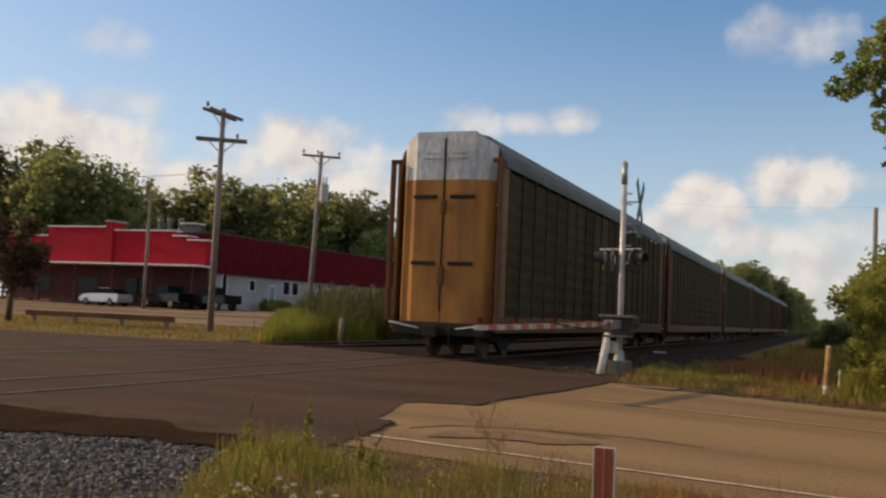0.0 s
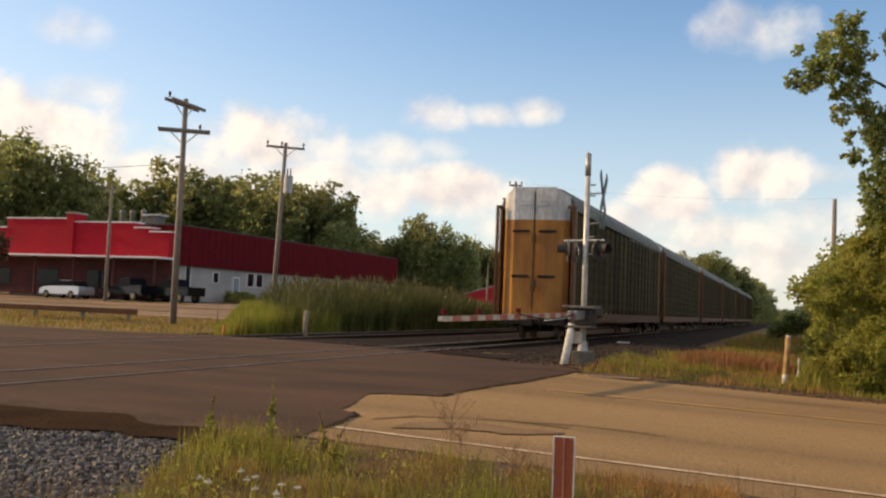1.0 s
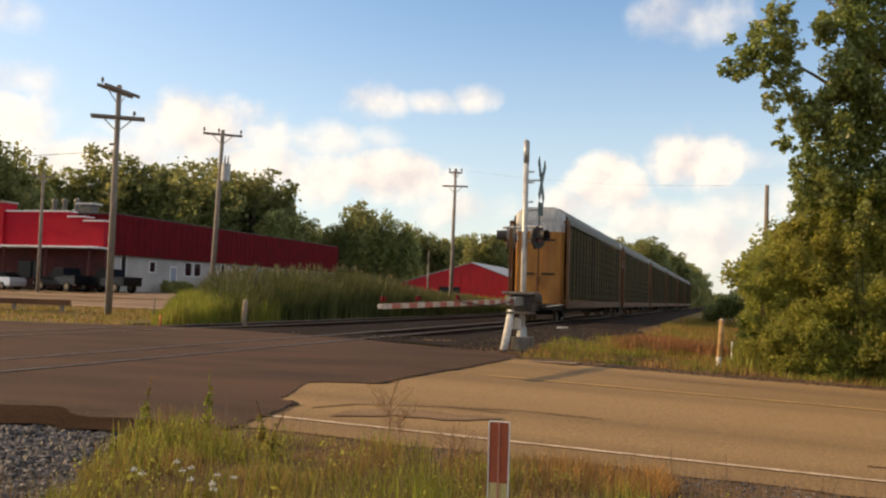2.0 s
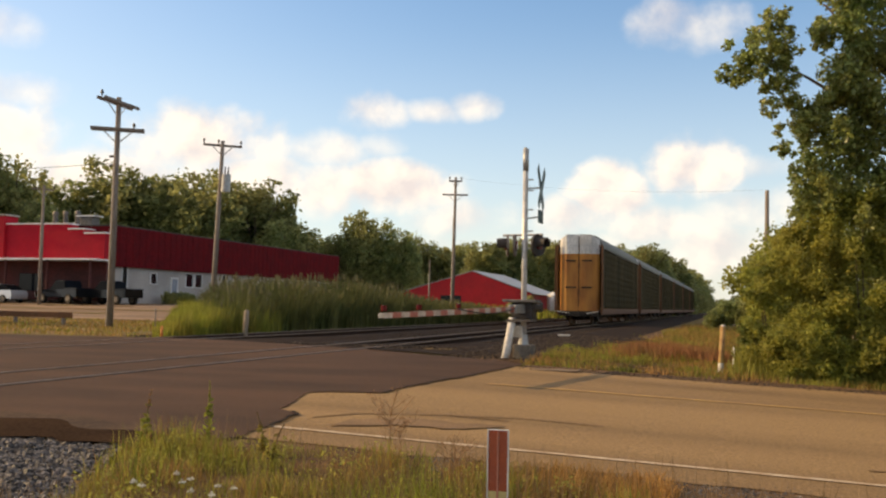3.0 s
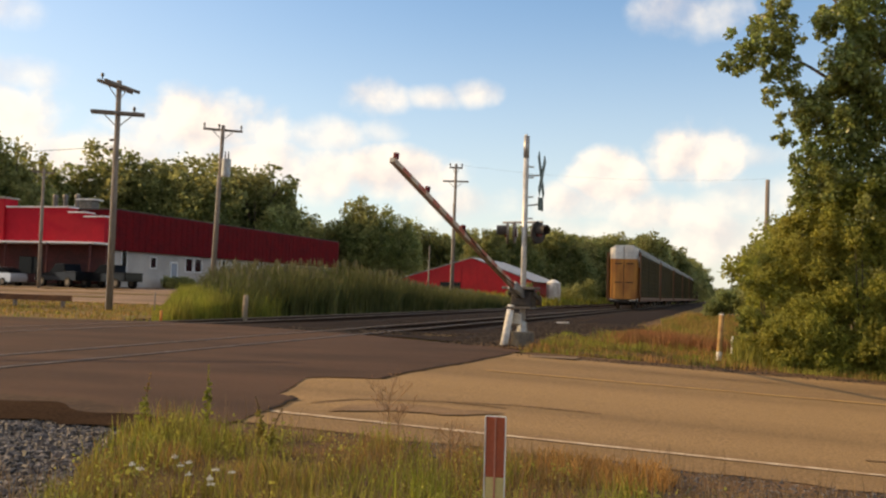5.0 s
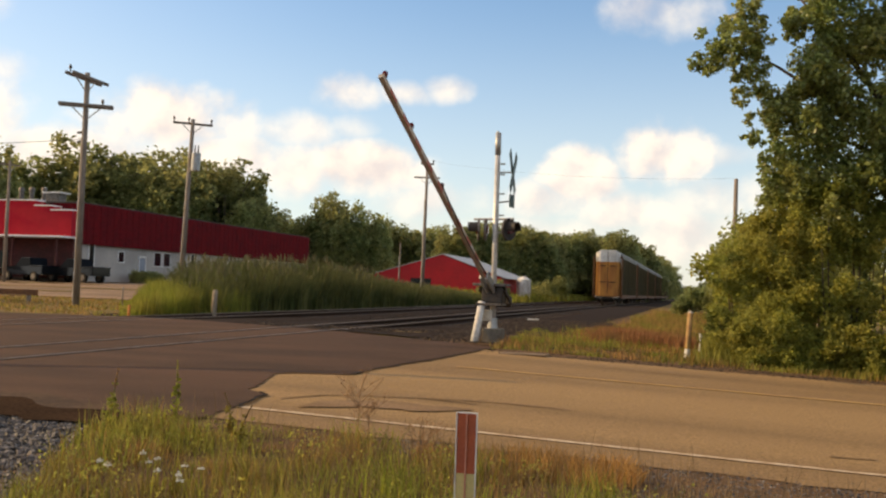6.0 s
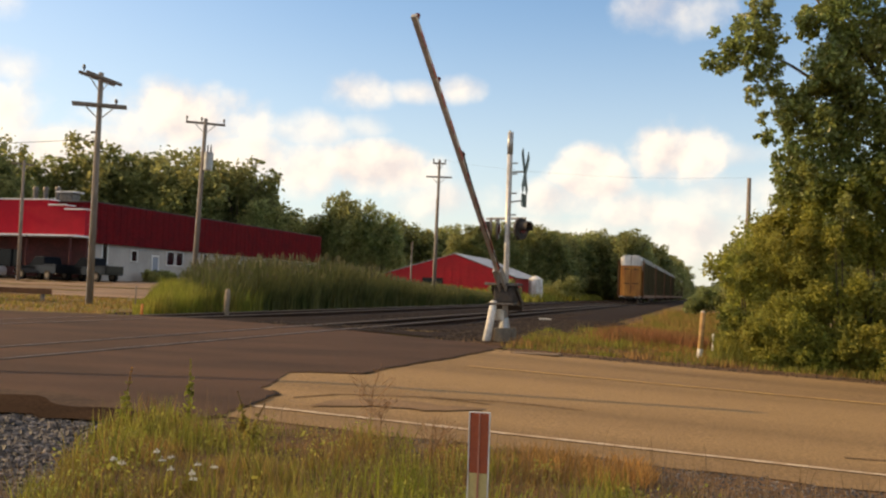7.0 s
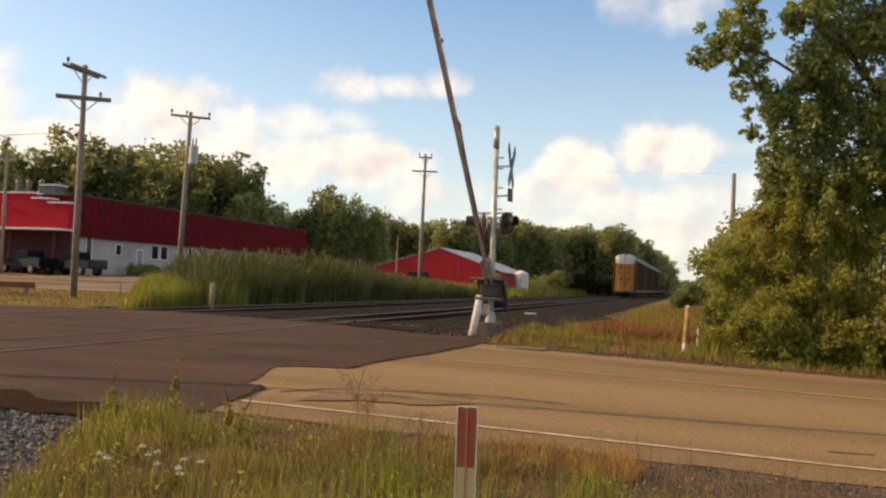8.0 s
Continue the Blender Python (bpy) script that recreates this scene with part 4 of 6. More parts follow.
tx, ty = scatter(6000, (-4.6, 0.6, 3.2, 7.4), 41, lambda x, y: verge(x, y) & (np.sin(x * 3.7 + 2.1 * np.sin(y * 1.9)) * np.sin(y * 3.1 + x) > 0.25))
blades("tall_verge_grass", tx, ty, 0.33, 0.008, M["grass"], "taller upright green grass clumps on the verge", "grass", 42, 0.3, 3)
sx, sy = scatter(3200, (-4.4, 0.9, 3.8, 7.5), 11, None, 0.3)
blades("seed_stems", sx, sy, 0.33, 0.005, M["seed"], "thin brown seeding grass stems on the verge", "grass", 12, 0.35, 3)
fx, fy = scatter(9000, (-4.2, 9.5, 18.9, 26.5), 13, lambda x, y: (y > 19.9 - 0.05 * x))
blades("far_verge_grass", fx, fy, 0.16 + 0.10 * tuft(fx * 0.3, fy * 0.3), 0.02, M["grass"], "rough sunlit grass on the far road verge", "grass", 14, 0.5, 2)
fx, fy = scatter(6500, (-7.2, 3.0, 21, 95), 15, lambda x, y: (x > -3.4 + 0.6 * np.sin(y)) & ((y > 31) | (x < 1.5)) & (np.sin(x * 2.1 + 1.3 * np.sin(y * 0.8)) * np.sin(y * 1.1 + x) > -0.35))
blades("track_side_grass", fx, fy, 0.08 + 0.22 * tuft(fx * 0.4, fy * 0.4), 0.02, M["grass"], "patchy grass between the track and the road", "grass", 16, 0.5, 2)
fx, fy = scatter(15000, (-5.0, 2.6, 20.6, 31), 171, lambda x, y: (np.sin(x * 2.3 + 1.1 * np.sin(y * 1.4)) * np.sin(y * 1.7 + 0.6 * x) > -0.08) & (x > -4.0 - 0.10 * np.minimum(y - 21, 7)))
blades("trackside_weeds", fx, fy, 0.08 + 0.30 * tuft(fx * 0.45, fy * 0.4) * smooth_step(21.0, 23.5, fy), 0.018, M["lime"], "knee-high yellow-green weeds beside the track", "weeds", 172, 0.5, 3)
fx, fy = scatter(1800, (-4.4, 1.0, 20.8, 27), 173, None, 0.4)
blades("dry_trackside_grass", fx, fy, 0.20, 0.014, M["dry_grass"], "dry tan grass among the trackside weeds", "grass", 174, 0.5, 3)
fx, fy = scatter(9000, (0.2, 3.4, 21.0, 24.2), 175, lambda x, y: y > 21.1 + 0.2 * np.sin(3 * x))
blades("lime_weeds", fx, fy, 0.25 + 0.60 * tuft(fx * 0.5, fy * 0.6), 0.022, M["lime"], "bright lime-green weeds before the shrubs", "weeds", 176, 0.4, 3)
fx, fy = scatter(16000, (-3.0, 2.6, 29, 75), 177, lambda x, y: x > -2.6 + 0.5 * np.sin(0.6 * y) - 0.01 * (y - 29))
blades("line_side_weeds", fx, fy, 0.16 + 0.30 * tuft(fx * 0.4, fy * 0.25), 0.030, M["grass"], "rank green weeds along the railway line", "weeds", 178, 0.5, 2)
fx, fy = scatter(9000, (-2.4, -0.3, 25.4, 28.2), 17, None, 0.35)
blades("rust_weeds", fx, fy, 0.46, 0.022, M["rust_weed"], "rust-red dock weeds beside the track", "weeds", 18, 0.3, 2)
fx, fy = scatter(17000, (-48, -17.5, 26.5, 46), 19, lambda x, y: (np.sin(x * 1.3 + np.sin(y)) * np.sin(y * 1.7) > -0.45) & (y > 27.2 + 0.02 * (x + 17)) & ((x < -21) | (y < 29.5)))
blades("lot_verge_grass", fx, fy, 0.17, 0.035, M["grass"], "yellow-green grass strip before the dirt lot", "grass", 20, 0.5, 2)
fx, fy = scatter(16000, (-42, -18.6, 80, 215), 21)
blades("meadow_grass", fx, fy, 1.15, 0.16, M["lime"], "sunlit meadow grass beyond the tracks", "grass", 22, 0.4, 2)

fx, fy = scatter(3400, (0.0, 7.5, 20.4, 22.2), 23, lambda x, y: y > 20.7 + 0.25 * np.sin(3 * x))
blades("roadside_weeds", fx, fy, 0.12 + 0.55 * tuft(fx * 0.55, fy * 0.5) ** 2 * smooth_step(8.0, 2.0, fx), 0.028, M["leaf_yellow"], "bright yellow-green tall weeds before the shrubs", "weeds", 24, 0.4, 3)


# ---- the red building ----
BASE = 1.0  # lot height at the building
FX, FY, FEND = -50.4, 72.2, 122.0


def window(parent, x, y, z, w, h, facing, panes=2):
    """A framed window on a wall; facing 'x' or 'y'."""
    def put(bm, u, v, su, sv, out, deep):
        if facing == "x":
            return box(bm, x + out, y + u, z + v, deep, su, sv)
        return box(bm, x + u, y - out, z + v, su, deep, sv)
    f = B()
    for u, v, su, sv in ((0, h / 2 + 0.04, w + 0.16, 0.08), (0, -h / 2 - 0.04, w + 0.16, 0.08), (-w / 2 - 0.04, 0, 0.08, h), (w / 2 + 0.04, 0, 0.08, h)):
        put(f, u, v, su, sv, 0.04, 0.10)
    win = part("window", f, M["white_trim"], parent, "window with a white frame and dark glass")
    for k in range(panes):
        g = B()
        pw = w / panes
        put(g, -w / 2 + pw * (k + 0.5), 0, pw - 0.05, h, 0.02, 0.03)
        part("pane", g, M["glass"], win)
    return win


def red_building():
    b = root("building", pose(0, 0, 0), "long low shop building with red metal cladding over a pale wall", "building")
    bm = B()
    box(bm, FX - 9, (FY + FEND) / 2, BASE + 1.45, 18, FEND - FY, 2.9 + 0.4)
    part("lower_wall", bm, M["pale_wall"], b, "pale painted lower wall")
    # upper facade in the darker red that carries its shade
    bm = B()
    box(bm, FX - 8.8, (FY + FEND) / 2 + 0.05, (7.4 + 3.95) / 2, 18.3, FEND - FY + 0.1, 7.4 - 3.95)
    part("upper_wall", bm, M["red_shaded"], b, "red cladding, coloured darker for its shaded side")
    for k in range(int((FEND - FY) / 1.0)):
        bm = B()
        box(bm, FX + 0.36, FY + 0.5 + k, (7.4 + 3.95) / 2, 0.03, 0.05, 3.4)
        part("cladding_rib", bm, M["red_shaded"], b)
    bm = B()
    box(bm, FX - 9, (FY + FEND) / 2, 7.46, 18.6, FEND - FY + 0.3, 0.10)
    part("roof", bm, M["roof_felt"], b, "dark flat roof")
    # front block with the stepped parapet
    for x0, x1, top in ((-52.2, FX + 0.2, 6.65), (-53.8, -52.2, 7.0), (-60.2, -53.8, 7.45), (-67.8, -60.9, 7.75), (-72.6, -67.8, 6.9)):
        bm = B()
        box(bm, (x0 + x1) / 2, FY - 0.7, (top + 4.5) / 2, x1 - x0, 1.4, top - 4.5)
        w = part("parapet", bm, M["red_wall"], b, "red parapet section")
        bm = B()
        box(bm, (x0 + x1) / 2, FY - 0.72, top + 0.05, x1 - x0 + 0.1, 1.5, 0.12, 0.02)
        part("coping", bm, M["white_trim"], w, "white coping strip")
    bm = B()
    box(bm, -60.55, FY - 0.8, (8.2 + 4.5) / 2, 0.8, 1.7, 8.2 - 4.5, 0.03)
    part("pier", bm, M["red_wall"], b, "red pier on the parapet")
    bm = B()
    box(bm, -60.55, FY - 0.8, 8.28, 1.0, 1.9, 0.16, 0.03)
    part("pier_cap", bm, M["concrete"], b)
    bm = B()
    box(bm, -61.5, FY - 1.3, 4.42, 22.6, 2.8, 0.16, 0.03)
    part("eave", bm, M["white_trim"], b, "white eave strip above the shopfront")
    bm = B()
    box(bm, -61.55, FY + 2.4, BASE + 1.7, 22.0, 6, 3.4)
    part("shopfront", bm, M["dark_red_brick"], b, "dark red shopfront under the eave")
    for k in range(6):
        bm = B()
        tube(bm, (-71.8 + 4.2 * k, FY - 2.4, BASE - 0.1), (-71.8 + 4.2 * k, FY - 2.4, 4.36), 0.11, None, 10)
        part("porch_post", bm, M["dark_red_brick"], b)
    for k in range(3):
        bm = B()
        box(bm, -69 + 5.5 * k, FY - 0.62, BASE + 1.5, 2.4, 0.06, 1.5, 0.02)
        part("shop_window", bm, M["glass"], b, "dark shop window under the eave")
    for y, w, h in ((74.0, 0.7, 1.7), (78.5, 0.9, 0.9), (84.7, 1.25, 1.25), (86.4, 1.25, 1.25), (91.5, 0.7, 1.5), (93.9, 0.7, 1.6), (104.0, 0.9, 1.3), (112.0, 0.9, 1.3)):
        window(b, FX, y, BASE + 2.1, w, h, "x", 2)
    for y in (82.0, 98.0):
        bm = B()
        box(bm, FX + 0.03, y, BASE + 1.05, 0.10, 1.0, 2.1, 0.02)
        d = part("door", bm, M["blue_door"], b, "grey-blue entrance door")
        bm = B()
        for s in (-0.56, 0.56):
            box(bm, FX + 0.05, y + s, BASE + 1.1, 0.12, 0.12, 2.25)
        box(bm, FX + 0.05, y, BASE + 2.24, 0.12, 1.24, 0.12)
        part("door_frame", bm, M["white_trim"], d, "white door frame")
    return b


red_building()

hvac = root("roof_unit", pose(-55.2, 75.5, 7.5), "grey rooftop air unit on the red building", "roof unit")
bm = B()
box(bm, 0, 0, 0.5, 1.3, 1.1, 1.0, 0.05)
part("housing", bm, M["worn_steel"], hvac)
bm = B()
box(bm, 0, 0, 1.05, 1.9, 1.5, 0.12, 0.03)
part("hood", bm, M["white_trim"], hvac, "pale overhanging hood")
for x in (-57.6, -58.9, -60.0):
    st = root("roof_vent", pose(x, 77, 7.5), "grey metal vent stack on the flat roof", "roof vent", "vents on the roof")
    bm = B()
    tube(bm, (0, 0, 0), (0, 0, 1.5), 0.22, None, 12)
    part("pipe", bm, M["worn_steel"], st)
    bm = B()
    tube(bm, (0, 0, 1.45), (0, 0, 1.7), 0.3, 0.18, 12)
    part("cap", bm, M["worn_steel"], st)

hedge = root("hedge", pose(-49.0, 80.8, level(-49.0, 80.8)), "low clipped dark hedge along the pale wall", "hedge")
attach(new("foliage", leaf_mesh([(0, 0.55 * k - 2.2, 0.6, 0.55) for k in range(9)], 5000, 0.10, M["leaf_far"], 71, 0.4)), hedge)
for k in range(7):
    bm = B()
    tube(bm, (0, 0.6 * k - 1.8, -0.05), (0.05, 0.6 * k - 1.8, 0.8), 0.04, 0.02, 6)
    part("stem", bm, M["bark"], hedge)

# ---- the barn ----
def barn():
    x0, x1, y0, y1 = -38.6, -22.4, 115.0, 133.0
    mid, wall, ridge, z0 = -29.8, 2.75, 5.35, 0.0
    b = root("barn", pose(0, 0, 0), "red metal barn with a grey gabled roof", "barn")
    bm = B()
    prism(bm, [(x0, z0), (x1, z0), (x1, wall), (mid, ridge), (x0, wall)], y0, y1)
    part("wall", bm, M["barn_red"], b)
    for xa, za, xb, zb, n in ((x0 - 0.1, wall - 0.02, mid, ridge + 0.02, "roof"), (mid, ridge + 0.06, x1 + 0.5, wall - 0.10, "roof")):
        bm = B()
        prism(bm, [(xa, za), (xb, zb), (xb, zb + 0.08), (xa, za + 0.08)], y0 - 0.08, y1 + 0.3)
        part(n, bm, M["barn_roof"], b, "grey sheet metal roof")
    # no opening: a dark panel on the wall stands for the doorway's shaded inside
    bm = B()
    box(bm, -32.4, y0 - 0.02, 1.25, 2.6, 0.10, 2.3)
    part("door", bm, M["glass"], b, "flat dark panel painted for the shade inside the doorway")
    for k in range(16):
        xx = x0 + 0.5 + k
        top = wall + (ridge - wall) * ((xx - x0) / (mid - x0) if xx < mid else (x1 - xx) / (x1 - mid))
        bm = B()
        box(bm, xx, y0 - 0.005, top / 2, 0.04, 0.02, top - 0.1)
        part("cladding_rib", bm, M["barn_red"], b)
    return b


barn()
tarp = root("equipment_box", pose(-29.6, 108, 0.0), "orange-red covered crate in front of the barn", "crate")
bm = B()
box(bm, 0, 0, 0.55, 2.7, 1.6, 1.1, 0.12)
part("cover", bm, M["orange"], tarp)
tank = root("storage_tank", pose(-20.9, 122, 0.0), "white storage tank beside the barn", "tank")
bm = B()
tube(bm, (0, 0, 0.5), (0, 0, 2.7), 0.9, None, 18)
part("shell", bm, M["white_paint"], tank, smooth=False)
bm = B()
tube(bm, (0, 0, 2.68), (0, 0, 3.1), 0.9, 0.25, 18)
part("lid", bm, M["white_paint"], tank)
bm = B()
box(bm, 0, 0, 0.22, 1.7, 1.7, 0.6)
part("plinth", bm, M["concrete"], tank)


# ---- parked vehicles ----
def wheel(parent, x, y, r, w):
    bm = B()
    tube(bm, (x - w / 2, y, r), (x + w / 2, y, r), r, None, 18)
    t = part("wheel", bm, M["tyre"], parent, "black tyre")
    bm = B()
    tube(bm, (x - w / 2 - 0.01, y, r), (x + w / 2 + 0.01, y, r), r * 0.58, None, 14)
    part("rim", bm, M["worn_steel"], t, "grey metal rim")


def hull(bm, profile, half, taper=0.0, top=9.0):
    """A vehicle shell: a side profile of (y, z) pairs, narrower above."""
    rings = []
    for s in (-1, 1):
        rings.append([bm.verts.new((s * half * (1 - taper * max(0, z - 0.6) / 1.0), y, z)) for y, z in profile])
    n = len(profile)
    bm.faces.new(rings[0])
    bm.faces.new(rings[1][::-1])
    for i in range(n):
        j = (i + 1) % n
        bm.faces.new((rings[0][i], rings[1][i], rings[1][j], rings[0][j]))
    bmesh.ops.recalc_face_normals(bm, faces=bm.faces)
    bmesh.ops.bevel(bm, geom=list(bm.edges), offset=0.05, segments=2, affect="EDGES")
    return bm


def sedan(x, y, turn):
    c = root("car", pose(x, y, level(x, y) + 0.02, 0, 0, turn), "silver sedan parked on the dirt lot", "car", "parked vehicles")
    body = part("body", hull(B(), [(-2.25, 0.32), (2.2, 0.32), (2.32, 0.55), (2.26, 0.78), (1.9, 0.92), (1.1, 1.02), (-1.7, 1.06), (-2.2, 1.0), (-2.32, 0.7)], 0.92, 0.1), M["car_silver"], c, "silver painted body")
    part("cabin", hull(B(), [(1.25, 1.0), (0.75, 1.3), (0.3, 1.5), (-0.95, 1.53), (-1.5, 1.36), (-1.95, 1.04)], 0.84, 0.2), M["car_glass"], c, "dark glazed cabin")
    bm = B()
    box(bm, 0, -0.32, 1.515, 1.32, 1.2, 0.035, 0.012)
    part("roof", bm, M["car_silver"], c)
    for s in (-1, 1):
        for yy in (-1.4, 1.45):
            wheel(c, s * 0.82, yy, 0.33, 0.22)
        bm = B()
        box(bm, s * 0.62, 2.28, 0.68, 0.36, 0.12, 0.16, 0.03)
        part("headlight", bm, M["chrome"], c, "clear headlight")
    bm = B()
    box(bm, 0, 2.34, 0.45, 1.7, 0.12, 0.16, 0.03)
    part("bumper", bm, M["car_silver"], c)
    return c


def pickup(x, y, turn, label):
    c = root("pickup_truck", pose(x, y, level(x, y) + 0.02, 0, 0, turn), label, "pickup truck", "parked vehicles")
    part("body", hull(B(), [(-2.8, 0.55), (2.7, 0.5), (2.78, 0.95), (2.6, 1.12), (1.0, 1.18), (-2.8, 1.2)], 0.98, 0.04), M["car_dark"], c, "dark painted body")
    part("cabin", hull(B(), [(1.05, 1.15), (0.35, 1.85), (-0.95, 1.88), (-1.15, 1.15)], 0.9, 0.12), M["car_glass"], c, "dark glazed cabin")
    bm = B()
    box(bm, 0, -0.3, 1.88, 1.5, 1.25, 0.06, 0.02)
    part("roof", bm, M["car_dark"], c)
    bm = B()
    for s in (-1, 1):
        box(bm, s * 0.93, -1.95, 1.22, 0.10, 1.6, 0.12, 0.02)
    box(bm, 0, -2.76, 1.22, 1.9, 0.10, 0.12, 0.02)
    part("bed_rail", bm, M["car_dark"], c)
    for s in (-1, 1):
        for yy in (-1.75, 1.75):
            wheel(c, s * 0.88, yy, 0.40, 0.27)
        bm = B()
        box(bm, s * 0.7, 2.74, 0.92, 0.40, 0.12, 0.24, 0.03)
        part("headlight", bm, M["chrome"], c, "bright reflecting headlight")
    bm = B()
    box(bm, 0, 2.8, 0.58, 1.9, 0.16, 0.22, 0.03)
    part("bumper", bm, M["chrome"], c, "bright chrome bumper")
    bm = B()
    box(bm, 0, 2.76, 0.9, 0.95, 0.08, 0.26, 0.02)
    part("grille", bm, M["dark_metal"], c)
    return c


sedan(-58.4, 68.2, 84)
pickup(-52.8, 69.4, 72, "dark pickup truck parked by the shopfront")
pickup(-48.7, 69.6, 78, "dark pickup truck with bright chrome bumper on the lot")


# ---- utility poles ----
def crossarm(parent, z, length, turn, pins, double=False, r=0.13):
    bm = B()
    rot = Euler((0, 0, radians(turn)))
    for s in ((-1, 1) if double else (1,)):
        o = rot.to_matrix() @ Vector((0, s * 0.17, 0))
        box(bm, o.x, o.y, z, length, 0.10, 0.13, 0.01, rot)
    arm = part("crossarm", bm, M["wood_pole"], parent, "weathered wooden crossarm")
    for s in (-1, 1):
        bm = B()
        a = rot.to_matrix() @ Vector((s * length * 0.27, 0.1, 0))
        tube(bm, (0, 0, z - 0.62), (a.x, a.y, z - 0.04), 0.025, None, 6)
        part("brace", bm, M["grey_metal"], arm, "metal brace")
    for u in pins:
        p = rot.to_matrix() @ Vector((u * length / 2, 0, 0))
        bm = B()
        tube(bm, (p.x, p.y, z + 0.05), (p.x, p.y, z + 0.18), 0.03, None, 8)
        tube(bm, (p.x, p.y, z + 0.17), (p.x, p.y, z + 0.32), 0.075, 0.045, 8)
        part("insulator", bm, M["dark_metal"], arm, "dark pin insulator")
    return arm


def utility_pole(x, y, height, label, lean=0.0, r=0.145):
    p = root("utility_pole", pose(x, y, level(x, y), 0, lean, 0), label, "utility pole", "utility poles")
    bm = B()
    tube(bm, (0, 0, -0.3), (0, 0, height), r, r * 0.72, 12)
    part("pole", bm, M["wood_pole"], p, smooth=True)
    # thin pale strip down the -x side of the pole
    bm = B()
    tube(bm, (-r * 0.95, -0.03, 0.0), (-r * 0.8, -0.03, height * 0.72), 0.03, None, 6)
    part("pale_side_strip", bm, M["white_paint"], p, "pale strip down the pole's left side")
    return p


p1 = utility_pole(-25.2, 36.1, 9.85, "weathered wooden utility pole with two crossarms", 0.2)
crossarm(p1, 9.6, 2.6, 92, (-0.96,), True)
crossarm(p1, 8.45, 2.2, 32, (0.6,), True)
for z in (6.9, 7.3):
    bm = B()
    tube(bm, (-0.15, 0, z), (-0.34, 0, z), 0.05, None, 8)
    part("spool_insulator", bm, M["dark_metal"], p1)
p2 = utility_pole(-28.2, 50.0, 10.25, "wooden utility pole with a transformer can", 1.9)
crossarm(p2, 10.0, 2.2, 28, (-0.95, -0.2, 0.93))
bm = B()
tube(bm, (0.42, -0.1, 7.3), (0.42, -0.1, 8.3), 0.26, None, 14)
can = part("transformer", bm, M["grey_metal"], p2, "grey transformer can")
bm = B()
for s in (-0.1, 0.1):
    tube(bm, (0.42 + s, -0.1, 8.3), (0.42 + s, -0.1, 8.75), 0.05, 0.03, 8)
part("bushing", bm, M["dark_metal"], can)
bm = B()
box(bm, 0.2, -0.05, 7.9, 0.3, 0.08, 0.1)
part("bracket", bm, M["dark_metal"], can)
p3 = utility_pole(-21.0, 75.0, 11.3, "tall wooden utility pole above the reeds", 0.5)
crossarm(p3, 11.05, 1.05, 16, (-0.9, 0, 0.9))
crossarm(p3, 9.95, 2.05, 14, ())
p0 = utility_pole(-51.6, 64.7, 9.4, "slim wooden utility pole before the shopfront", 0.0, 0.14)
crossarm(p0, 9.1, 1.8, 60, (-0.9, 0.9))
p4 = utility_pole(2.15, 60.0, 8.5, "wooden utility pole among the trees", 0.4, 0.16)
p5 = utility_pole(-31.5, 103, 5.4, "thin wooden pole at the wood's edge", 0.0, 0.08)


def wire(points, sag, r, label):
    cu = bpy.data.curves.new("wire", "CURVE")
    cu.dimensions = "3D"
    cu.bevel_depth = r
    cu.bevel_resolution = 1
    cu.materials.append(M["wire"])
    for a, b in zip(points, points[1:]):
        sp = cu.splines.new("POLY")
        sp.points.add(14)
        for i in range(15):
            f = i / 14
            q = Vector(a).lerp(Vector(b), f)
            sp.points[i].co = (q.x, q.y, q.z - sag * 4 * f * (1 - f), 1)
    return tagged(new("overhead_wire", cu), label, "wire", "overhead wires")


wire([(-25.5, 36.1, 7.0), (-62, 40, 8.2)], 0.5, 0.012, "thin dark service wire strung from the pole")
wire([(2.15, 60, 8.3), (-20.8, 75, 11.4)], 0.5, 0.004, "thin dark wire across the tracks")


# ---- crossing gates ----
GATE_B = (-20.45, 6.68, 148.5)


